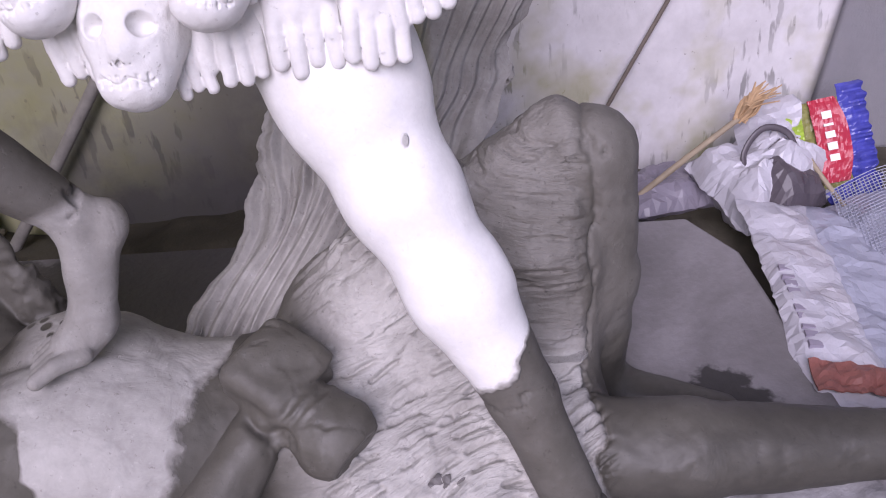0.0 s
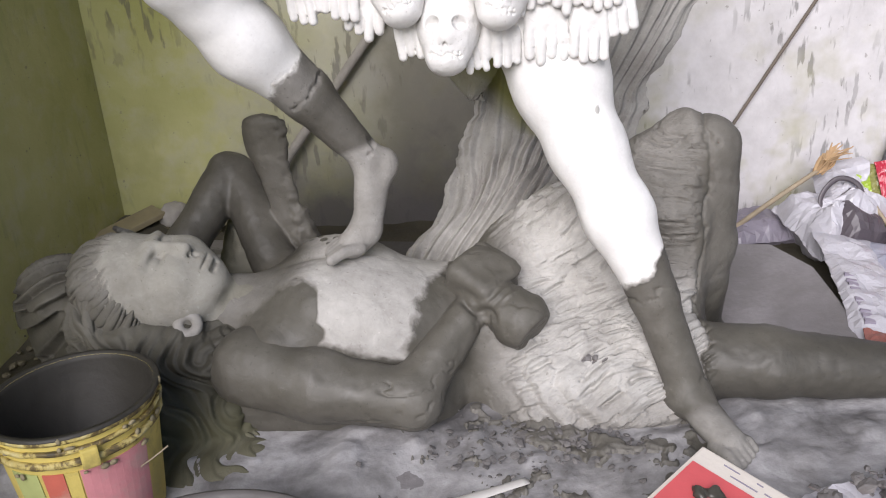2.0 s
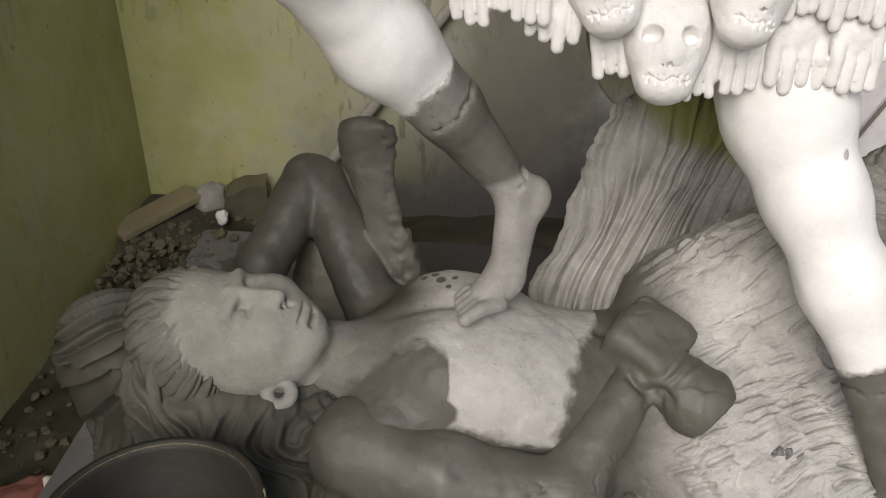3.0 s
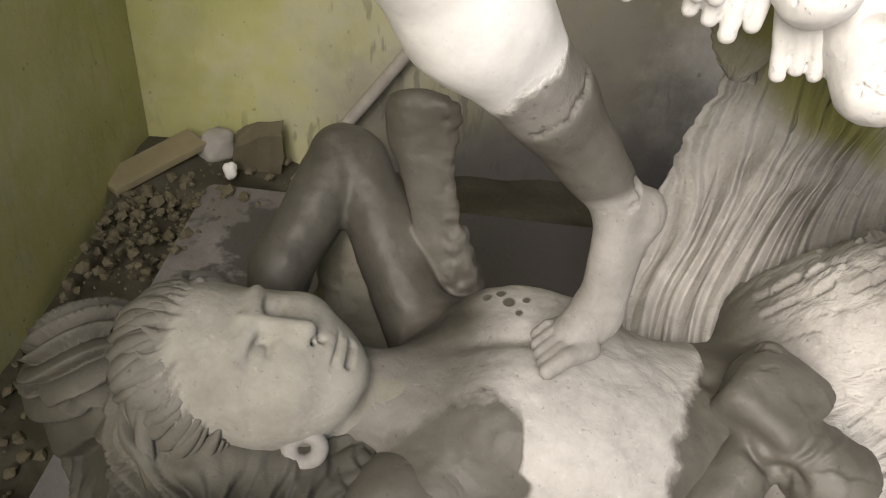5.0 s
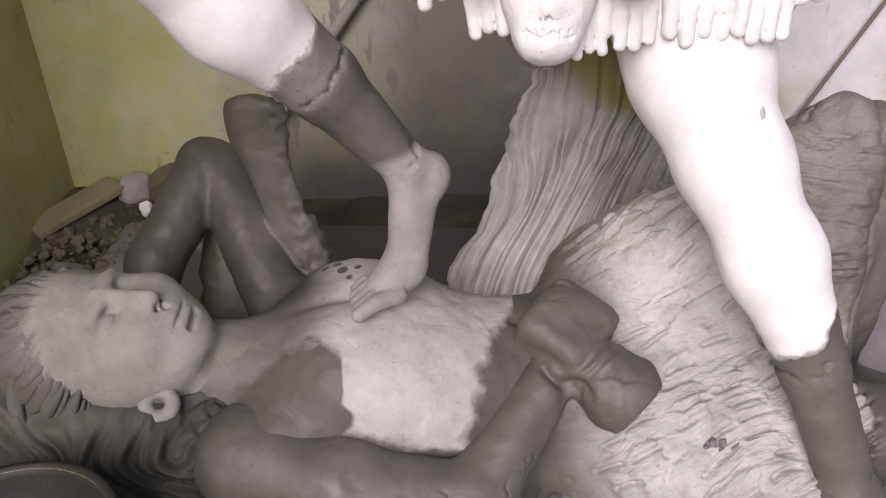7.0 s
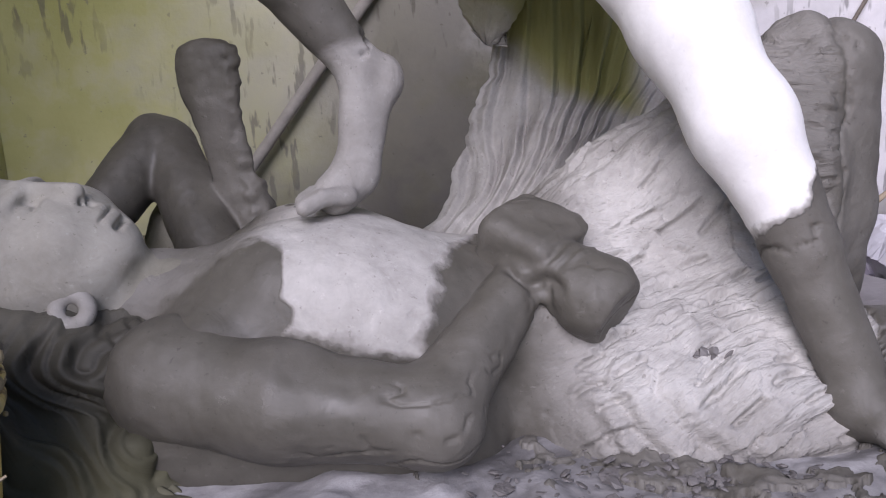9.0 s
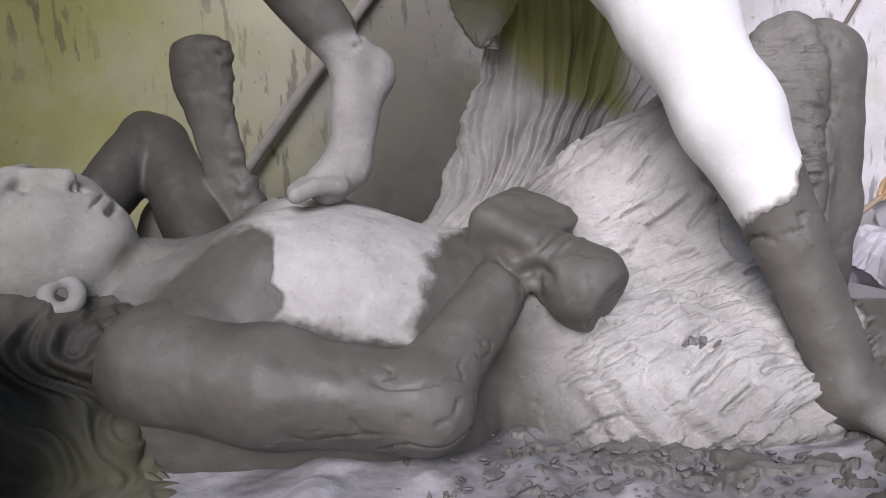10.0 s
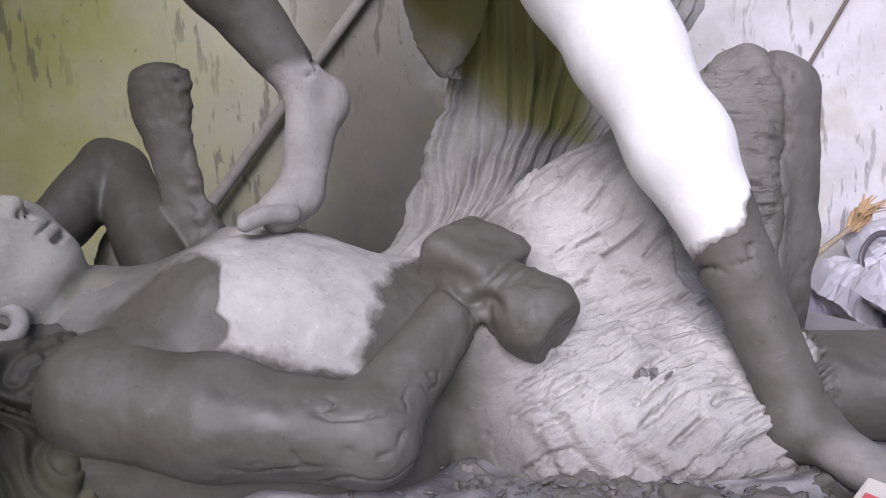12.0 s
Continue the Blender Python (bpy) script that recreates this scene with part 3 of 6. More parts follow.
def reclining_figure():
    s = Sculpt((-0.98, 0.70, 0.04), (0.98, 1.62, 0.76), 0.0038)
    # mass of cloth and clay under the hips, sloping to the board
    s.ball((0.04, 1.17, 0.09), (0.30, 0.32, 0.20), 0.03)
    s.ball((0.16, 1.02, 0.09), (0.16, 0.17, 0.115), 0.05)
    s.cone((-0.14, 1.02, 0.10), (0.16, 0.92, 0.08), 0.075, 0.05, 0.06)
    # trunk
    s.ball((-0.46, 1.07, 0.245), (0.20, 0.185, 0.152), 0.04)
    s.ball((-0.38, 1.02, 0.245), (0.15, 0.135, 0.118), 0.05)
    s.ball((-0.22, 1.08, 0.220), (0.20, 0.145, 0.125), 0.05)
    s.ball((-0.50, 1.15, 0.315), (0.10, 0.085, 0.075), 0.05)
    s.ball((-0.50, 0.98, 0.305), (0.10, 0.075, 0.070), 0.05)
    s.cone((-0.58, 1.05, 0.265), (-0.78, 1.02, 0.30), 0.080, 0.066, 0.06)
    s.cone((-0.6, 1.21, 0.23), (-0.60, 0.92, 0.21), 0.085, 0.085, 0.06)
    s.cone((-0.66, 0.95, 0.12), (-0.30, 0.95, 0.10), 0.10, 0.08, 0.05)
    # far arm: up to the elbow and down behind the head
    s.cone((-0.655, 1.22, 0.29), (-0.765, 1.375, 0.470), 0.056, 0.054, 0.03)
    s.cone((-0.785, 1.38, 0.478), (-0.865, 1.24, 0.36), 0.058, 0.046, 0.012)
    s.cone((-0.865, 1.24, 0.36), (-0.88, 1.17, 0.26), 0.046, 0.04, 0.02)
    # raised paddle-shaped stump beside the far shoulder
    s.path([(-0.585, 1.26, 0.24), (-0.615, 1.275, 0.37), (-0.638, 1.275, 0.48), (-0.655, 1.268, 0.585), (-0.652, 1.264, 0.635)], (0.058, 0.034, 0.027, 0.045, 0.047), 0.012, 10, ((0.2, 1, 0), 0.40))
    s.ball((-0.645, 1.266, 0.958), 0.30, 0.030, cut=True)
    s.cone((-0.56, 1.30, 0.20), (-0.595, 1.29, 0.40), 0.05, 0.018, 0.02)
    # far leg, knee drawn up
    s.cone((-0.07, 1.21, 0.29), (0.280, 1.185, 0.556), 0.120, 0.080, 0.05)
    s.cone((0.12, 1.18, 0.25), (0.24, 1.18, 0.42), 0.13, 0.10, 0.05)
    s.cone((0.318, 1.172, 0.568), (0.328, 1.190, 0.34), 0.066, 0.064, 0.012)
    s.cone((0.328, 1.190, 0.34), (0.330, 1.220, 0.11), 0.064, 0.052, 0.02)
    s.cone((0.27, 1.15, 0.47), (0.26, 1.09, 0.12), 0.035, 0.06, 0.05)
    s.cone((0.335, 1.22, 0.095), (0.53, 1.13, 0.080), 0.050, 0.030, 0.03, ((0, 0, 1), 0.6))
    # near leg, stretched out
    s.cone((0.18, 1.02, 0.155), (0.42, 0.97, 0.158), 0.085, 0.073, 0.03)
    s.cone((0.42, 0.97, 0.158), (0.74, 0.955, 0.135), 0.073, 0.050, 0.02)
    s.cone((0.74, 0.955, 0.135), (0.90, 0.95, 0.125), 0.050, 0.045, 0.02)
    s.below(0.07)
    v, f = s.skin()
    n = normals_of(v, f)
    x, y, z = v.T
    # tiger-skin cloth: long ragged flutes running down from the hips
    cloth = soft_step(x, -0.20, -0.06) * soft_step(0.31 - x, 0.0, 0.04)
    # strokes run down and to the head end over the lap, straight across on the thigh
    bend = 0.03 * fbm(v, 5.0, 2)
    lap = np.stack([along(v, (-0.45, 0.75, 0.55)) + bend, along(v, (0.85, 0.3, 0.42)) + bend, along(v, (0.2, -0.6, 0.75))], 1)
    leg = np.stack([along(v, (0.15, -0.2, 0.97)) + bend, along(v, (0.97, 0.1, -0.12)), along(v, (0.05, 0.97, 0.1))], 1)
    on_leg = soft_step(x, 0.10, 0.16) * soft_step(z, 0.24, 0.32) > 0.5
    q = np.where(on_leg[:, None], leg, lap)
    o1, t1 = tufts(q / np.array((0.034, 0.085, 0.09)), 3.0)
    fold = np.sin(along(v, (0.25, -0.45, 1.0)) * 130 + 4.0 * np.sin(x * 11) + 5 * fbm(v, 5.0, 2)) * soft_step(0.21 - z, 0, 0.06) * soft_step(x, -0.16, -0.06)
    o2, t2 = tufts(q / np.array((0.018, 0.055, 0.06)), 8.0)
    o3, t3 = tufts(q / np.array((0.030, 0.075, 0.08)), 13.0)
    cut = o3[:, 0] + 0.35 * o3[:, 1] ** 2 - 0.1
    gash = np.exp(-(cut * 0.030 / 0.0036) ** 2) * soft_step(0.40 - np.abs(o3[:, 1]), 0, 0.12) * (t3 > 0.30)
    lip = np.exp(-((cut * 0.030 - 0.007) / 0.005) ** 2) * soft_step(0.40 - np.abs(o3[:, 1]), 0, 0.12) * (t3 > 0.30)
    strokes = (0.55 * o1[:, 1] + 0.5 * t1 - 1.1 * o1[:, 0] ** 2) * 0.008 + (0.5 * o2[:, 1] + 0.5 * t2 - 1.2 * o2[:, 0] ** 2) * 0.0035 - 0.013 * gash + 0.005 * lip
    bump_cloth = (strokes * np.where(on_leg, 0.45, 1.0) + 0.008 * fbm(q * np.array((1.0, 0.35, 0.5)), 20.0, 2) + np.where(on_leg, 0.012, 0.004) * fbm(q * np.array((1.0, 0.7, 0.8)), 17.0, 2) + 0.0055 * fold) * cloth
    skin = fbm(v, 13.0, 3) * 0.0032 + fbm(v, 60.0, 2) * 0.0007
    ribs = np.cos((x + 0.4) * 42) * 0.0022 * np.exp(-((x + 0.38) / 0.12) ** 2) * soft_step(z, 0.28, 0.35)
    sternum = -0.012 * np.exp(-((y - 1.065) / 0.018) ** 2) * np.exp(-((x + 0.49) / 0.09) ** 2) * soft_step(z, 0.31, 0.36)
    navel = -0.010 * np.exp(-(((x + 0.24) / 0.012) ** 2 + ((y - 1.06) / 0.014) ** 2))
    edge_bits = 0.0045 * fbm(v, 55.0, 2) * soft_step(x, -0.63, -0.61) * ((y > 1.24) & (x < -0.50) & (z > 0.28))
    hem = x + 0.014 * fbm(v, 24.0, 3) - 0.03 * soft_step(z, 0.2, 0.5)
    bump_cloth = bump_cloth + 0.003 * soft_step(0.278 - hem, 0, 0.004) * cloth * soft_step(z, 0.1, 0.2) - 0.006 * np.exp(-((hem - 0.2795) / 0.004) ** 2) * soft_step(z, 0.1, 0.2) * (x > 0.2)
    edge_bits = edge_bits + 0.0020 * fbm(v, 30.0, 3) * soft_step(z, 0.50, 0.56) * (x < -0.5)
    v = v + n * (bump_cloth + skin + ribs + sternum + navel + edge_bits)[:, None]
    # damp and dry, with some shade painted into the tones
    wob = 0.02 * fbm(v, 12.0, 3)
    pit = y - np.interp(x + 2.2 * wob, (-0.75, -0.62, -0.54, -0.515, -0.49, -0.468, -0.445), (0.94, 0.965, 0.972, 0.95, 0.90, 0.84, 0.78))
    right = (-0.325 + 0.35 * (y - 0.86)) - x
    arm = np.maximum(x + 0.575, 1.14 - y)
    e = np.minimum(np.minimum(z - (0.285 - 0.43 * np.maximum(x + 0.48, 0)), right), np.minimum(np.minimum(pit, arm), 1.225 - y))
    low = 0.112 - 0.02 * soft_step(y, 1.15, 1.22) + 0.05 * soft_step(y, 1.23, 1.26) * soft_step(x, -0.70, -0.66) * soft_step(z, 0.3, 0.4)
    # shade at the neck and beside the far arm, painted as a darker tone
    high = 0.45 - 0.26 * soft_step(-0.49 - x + 0.5 * wob, 0.0, 0.10)
    high = high - 0.12 * soft_step(y, 1.06, 1.13) * soft_step(-0.52 - x, 0.0, 0.06)
    # cloth is dry, darker in the damp parts by the far thigh and near the shin, and towards the board
    thigh = soft_step(x, 0.10, 0.20) * soft_step(z, 0.26, 0.36)
    e = np.where(x > -0.24, -0.1, e)
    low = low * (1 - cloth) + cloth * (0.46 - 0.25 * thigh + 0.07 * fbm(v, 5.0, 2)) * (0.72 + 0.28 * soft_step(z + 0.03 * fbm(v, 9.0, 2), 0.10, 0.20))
    # limbs darker low down: fall-off of light painted into the stretched leg
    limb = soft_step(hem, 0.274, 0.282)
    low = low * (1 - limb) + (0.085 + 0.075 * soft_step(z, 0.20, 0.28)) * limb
    for sx, sy, sr in ((-0.545, 1.15, 0.006), (-0.515, 1.135, 0.008), (-0.50, 1.11, 0.005), (-0.525, 1.155, 0.006), (-0.49, 1.14, 0.005)):
        e = np.where(z > 0.25, np.minimum(e, 5.0 * (np.hypot(x - sx, 0.8 * (y - sy)) - sr)), e)
    return v, f, low, high, e, cloth, q * np.array((90.0, 22.0, 50.0))


def near_arm():
    """The bent arm in front of the trunk, its hand an unfinished stump."""
    s = Sculpt((-0.76, 0.70, 0.06), (0.02, 1.16, 0.44), 0.0036)
    s.cone((-0.645, 0.905, 0.215), (-0.50, 0.865, 0.190), 0.082, 0.072, 0.03)
    s.cone((-0.50, 0.865, 0.190), (-0.32, 0.840, 0.168), 0.073, 0.058, 0.03)
    s.ball((-0.31, 0.845, 0.160), (0.060, 0.052, 0.056), 0.02)
    s.cone((-0.312, 0.850, 0.172), (-0.185, 0.985, 0.300), 0.056, 0.040, 0.02)
    # two cut blocks: one turned back over the belly, one hanging down
    ax = unit((0.78, -0.52, -0.35))
    az = unit(np.array((0.22, -0.42, 0.88)) - ax * (np.array((0.22, -0.42, 0.88)) @ ax))
    ay = np.cross(az, ax)
    s.block((-0.168, 1.028, 0.338), (0.058, 0.064, 0.052), (ax, ay, az), 0.022, 0.008)
    s.ball((-0.165, 1.040, 0.345), (0.060, 0.062, 0.058), 0.010)
    s.cone((-0.150, 0.990, 0.315), (-0.092, 0.952, 0.280), 0.048, 0.060, 0.004)
    s.ball((0.062, 0.842, 0.172), 0.185, 0.004, cut=True)
    s.cone((-0.150, 0.950, 0.245), (-0.118, 0.940, 0.222), 0.007, 0.006, 0.003, cut=True)
    v, f = s.skin()
    n = normals_of(v, f)
    r = v - np.array((-0.168, 0.962, 0.285))
    near = np.linalg.norm(r, axis=1)
    joint = np.exp(-(((along(r, (0.5, 0.6, 0.55)) + 0.012 * fbm(v, 22.0, 2)) / 0.009) ** 2)) * soft_step(0.066 - near, 0, 0.02)
    o, tag = tufts(v / np.array((0.05, 0.04, 0.045)), 5.0)
    stump = soft_step(v[:, 0], -0.17, -0.14)
    torn = stump * ((0.6 * o[:, 1] + 0.5 * o[:, 0] + 0.3 * tag - 0.15) * 0.0018 + fbm(v, 26.0, 2) * 0.0015)
    crumb = soft_step(0.05 - near, 0, 0.03) * fbm(v, 60.0, 2) * 0.006
    smear = np.abs(fbm(v * np.array((0.5, 1.6, 1.6)), 26.0, 2))
    # torn lips across the waist between the two blocks
    h = along(v - np.array((-0.130, 0.970, 0.340)), (0.72, -0.45, -0.52))
    lips = sum(np.exp(-((h - o + 0.010 * fbm(v + o, 16.0, 2)) / 0.0045) ** 2) * soft_step(fbm(v + 3 * o, 14.0, 2), -0.25, 0.3) for o in (-0.012, 0.006, 0.024)) * soft_step(v[:, 2], 0.29, 0.32) * stump
    v = v + n * (0.004 * lips + fbm(v, 15.0, 3) * 0.0035 - 0.0034 * soft_step(0.10 - smear, 0, 0.06) * soft_step(fbm(v, 9.0, 2), 0.0, 0.3) - 0.013 * joint + torn + crumb)[:, None]
    return v, f


# directions of the lying head: down the face, out of the face, across it
HEAD = np.array((-0.850, 0.998, 0.360))
FN = unit((0.38, -0.24, 0.89))
FA = unit(np.array((0.91, 0.08, -0.40)) - FN * (np.array((0.91, 0.08, -0.40)) @ FN))
FB = np.cross(FN, FA)


def on_face(a, b, n):
    return HEAD + a * FA + b * FB + n * FN


def lying_head():
    s = Sculpt((-1.08, 0.80, 0.16), (-0.60, 1.20, 0.54), 0.0032)
    s.ball(on_face(-0.040, 0, -0.012), (0.105, 0.100, 0.104), 0.03, (FA, FB, FN))
    s.ball(on_face(0.028, 0, 0.000), (0.106, 0.098, 0.106), 0.04, (FA, FB, FN))
    s.ball(on_face(0.068, 0, 0.018), (0.066, 0.074, 0.074), 0.04, (FA, FB, FN))
    s.ball(on_face(0.106, 0.0, 0.052), (0.030, 0.036, 0.032), 0.04, (FA, FB, FN))
    s.ball(on_face(0.030, 0.020, -0.002), (0.100, 0.090, 0.100), 0.03, (FA, FB, FN))
    # the features sit a little towards the far cheek
    def at(a, b, n):
        return on_face(a, b + 0.005, n - 0.001)

    for side in (-1, 1):
        s.ball(at(-0.006, 0.037 * side, 0.117), (0.019, 0.030, 0.034), 0.006, (FA, FB, FN), cut=True)
        s.ball(at(-0.003, 0.040 * side, 0.085), (0.012, 0.022, 0.013), 0.004, (FA, FB, FN))
        s.cone(at(0.003, 0.020 * side, 0.099), at(0.004, 0.060 * side, 0.090), 0.0024, 0.0022, 0.001, cut=True)
        s.cone(at(-0.026, 0.012 * side, 0.103), at(-0.030, 0.060 * side, 0.086), 0.005, 0.004, 0.020)
        s.ball(at(0.042, 0.015 * side, 0.103), (0.011, 0.010, 0.010), 0.004, (FA, FB, FN))
        s.ball(at(0.040, 0.052 * side, 0.074), (0.026, 0.026, 0.022), 0.03, (FA, FB, FN))
    s.cone(at(-0.036, 0, 0.100), at(0.040, 0, 0.121), 0.008, 0.012, 0.006)
    s.cone(at(-0.030, 0, 0.096), at(0.038, 0, 0.108), 0.011, 0.017, 0.006)
    for side in (-1, 1):
        s.cone(at(0.053, 0.008 * side, 0.116), at(0.051, 0.009 * side, 0.100), 0.0045, 0.003, 0.002, cut=True)
    s.cone(at(0.060, 0, 0.108), at(0.072, 0, 0.106), 0.004, 0.004, 0.004, cut=True)
    s.cone(at(0.077, -0.020, 0.097), at(0.077, 0.020, 0.097), 0.006, 0.006, 0.005)
    s.cone(at(0.074, -0.008, 0.102), at(0.074, 0.008, 0.102), 0.007, 0.007, 0.004)
    s.cone(at(0.092, -0.013, 0.094), at(0.092, 0.013, 0.094), 0.009, 0.009, 0.004)
    s.cone(at(0.0840, -0.027, 0.102), at(0.0840, 0.027, 0.102), 0.0030, 0.0030, 0.002, cut=True)
    s.cone(at(0.103, -0.014, 0.092), at(0.103, 0.014, 0.092), 0.006, 0.006, 0.008, cut=True)
    s.cone(on_face(0.0, 0, -0.06), (-0.66, 1.03, 0.285), 0.066, 0.066, 0.02)
    # near ear, drawn out into a long lobe
    s.ball(on_face(0.02, -0.094, 0.0), (0.030, 0.010, 0.018), 0.008, (FA, FB, FN))
    s.cone(on_face(0.03, -0.096, -0.006), on_face(0.075, -0.088, -0.012), 0.0055, 0.004, 0.006)
    s.ball(on_face(-0.078, 0, -0.030), (0.080, 0.106, 0.108), 0.03, (FA, FB, FN))
    v, f = s.skin()
    n = normals_of(v, f)
    # hair: locks spread from the brow over crown and temples, deep grooves between
    r = v - on_face(-0.02, 0, -0.02)
    a, b, m = r @ FA, r @ FB, r @ FN
    psi, theta = np.arctan2(b, -a), np.arctan2(np.hypot(a, b), m)
    bend = psi + 0.16 * np.sin(theta * 4.5 + 5.0 * psi) * soft_step(theta, 0.6, 1.2) + 0.10 * fbm(v, 7.0, 2)
    u = bend * 6.6
    cell = np.floor(u)
    pick = np.array([hash3(int(c) + 40, 3, 9) for c in np.arange(-24, 25)])[np.clip(cell.astype(int) + 24, 0, 48)]
    w = np.abs(2 * (u - cell) - 1)
    fine = np.abs(2 * ((bend * 13.7 + 0.8 * fbm(v, 12.0, 2)) % 1) - 1)
    start = 0.60 + 0.62 * (np.abs(psi) / 1.57) ** 2 + 3.0 * np.maximum(np.abs(psi) - 1.75, 0) + 0.24 * pick + 0.14 * w ** 2 + 0.05 * fine
    hair = soft_step(theta - start, 0.0, 0.14)
    over = (u - cell) ** 0.7 * (1 - soft_step(u - cell, 0.84, 1.0))
    depth = -0.008 + 0.026 * over - 0.005 * fine ** 3 + 0.010 * pick
    v = v + n * (fbm(v, 18.0, 3) * 0.0012 * (1 - hair) + hair * depth * 0.45)[:, None]
    # shade on the neck and the back hair is put into the tone
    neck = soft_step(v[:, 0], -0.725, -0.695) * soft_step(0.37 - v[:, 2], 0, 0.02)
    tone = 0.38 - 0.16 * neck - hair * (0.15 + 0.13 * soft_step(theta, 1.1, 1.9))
    return v, f, tone, 0.22 - 0.06 * hair


def torus(c, ax1, ax2, big, small, n=40, m=12):
    v, f = [], []
    ax1, ax2 = unit(ax1), unit(ax2)
    ax3 = np.cross(ax1, ax2)
    for i in range(n):
        a = 2 * math.pi * i / n
        d = math.cos(a) * ax1 + math.sin(a) * ax2
        for j in range(m):
            b = 2 * math.pi * j / m
            v.append(c + d * (big + small * math.cos(b)) + ax3 * small * math.sin(b))
    for i in range(n):
        for j in range(m):
            f.append((i * m + j, ((i + 1) % n) * m + j, ((i + 1) % n) * m + (j + 1) % m, i * m + (j + 1) % m))
    return np.array(v), np.array(f, int)


def lying_hair(rng):
    chunks = []
    # under-mass of the hair: scalp cap, bun and the fall to the board
    s = Sculpt((-1.26, 0.68, 0.06), (-0.58, 1.30, 0.52), 0.0036)
    s.ball(on_face(-0.085, 0, -0.055), (0.075, 0.105, 0.095), 0.03, (FA, FB, FN))
    s.ball((-1.060, 1.01, 0.345), (0.068, 0.085, 0.072), 0.012)
    s.ball((-1.105, 1.02, 0.315), (0.06, 0.075, 0.085), 0.03)
    s.cone((-0.95, 0.93, 0.28), (-0.84, 0.84, 0.14), 0.075, 0.055, 0.05)
    s.cone((-0.84, 0.84, 0.14), (-0.70, 0.86, 0.13), 0.055, 0.045, 0.04)
    s.cone((-0.90, 0.90, 0.25), (-0.74, 0.90, 0.22), 0.06, 0.045, 0.05)
    s.cone((-1.00, 0.92, 0.17), (-0.94, 0.83, 0.11), 0.08, 0.04, 0.05)
    s.cone((-0.84, 0.935, 0.25), (-0.715, 0.945, 0.235), 0.06, 0.055, 0.05)
    s.cone((-1.05, 1.02, 0.22), (-0.98, 1.0, 0.10), 0.09, 0.10, 0.05)
    s.cone((-0.9, 1.1, 0.25), (-0.82, 1.2, 0.18), 0.07, 0.05, 0.05)
    s.ball((-0.80, 0.80, 0.070), (0.22, 0.14, 0.027), 0.05)
    s.below(0.075)
    v, f = s.skin()
    n = normals_of(v, f)
    r = v - HEAD
    a, b, m = r @ FA, r @ FB, r @ FN
    wob = fbm(v, 9.0, 2)
    def lock(u):
        f = u - np.floor(u)
        return f ** 0.7 * (1 - soft_step(f, 0.80, 1.0))

    turn = np.arctan2(b, m)
    crown = lock(turn * 4.1 + 6.0 * a * np.sin(turn * 1.5) + 0.45 * wob) * 0.75 + lock(turn * 9.7 + 9 * a + 0.6 * wob) * 0.25
    rb = v - np.array((-1.05, 1.02, 0.34))
    bun = lock(np.arctan2(rb[:, 2], rb[:, 1]) * 2.0 + 14.0 * rb[:, 0] + 0.3 * wob)
    flow = v[:, 0] + (0.75 + 1.2 * (v[:, 0] + 0.95)) * v[:, 2] + 0.014 * np.sin(v[:, 2] * 45 + 20 * v[:, 0]) + 0.016 * wob
    fall = lock(flow * 15 + 0.9 * wob) * 0.7 + lock(flow * 34 + 0.3 + wob) * 0.3
    wc = soft_step(a, -0.26, -0.22) * soft_step(m, -0.05, 0.0) * soft_step(v[:, 2], 0.26, 0.31)
    wb = soft_step(-1.005 - v[:, 0], 0.0, 0.012) * soft_step(v[:, 2], 0.20, 0.24)
    comb = (crown * wc + fall * (1 - wc)) * (1 - wb) + bun * wb
    d = (comb - 0.5) * (0.032 - 0.016 * soft_step(0.20 - v[:, 2], 0, 0.10))
    v = v + n * d[:, None]
    chunks.append((v, f))
    across = (np.arctan2(b, m) * 0.11 * wc + flow * (1 - wc)) * (1 - wb) + np.arctan2(rb[:, 2], rb[:, 1]) * 0.08 * wb
    flows = [np.stack([across * 130, v[:, 2] * 9, v[:, 1] * 9], 1)]
    # locks swept back from the hairline; those of the near temple fall on to the board
    mid = on_face(-0.02, 0, -0.02)

    def scalp(psi, theta, proud):
        radius = proud + 1 / math.sqrt((math.cos(psi) * math.sin(theta) / 0.140) ** 2 + (math.sin(psi) * math.sin(theta) / 0.110) ** 2 + (math.cos(theta) / 0.106) ** 2)
        return mid + radius * (-math.cos(psi) * math.sin(theta) * FA + math.sin(psi) * math.sin(theta) * FB + math.cos(theta) * FN)

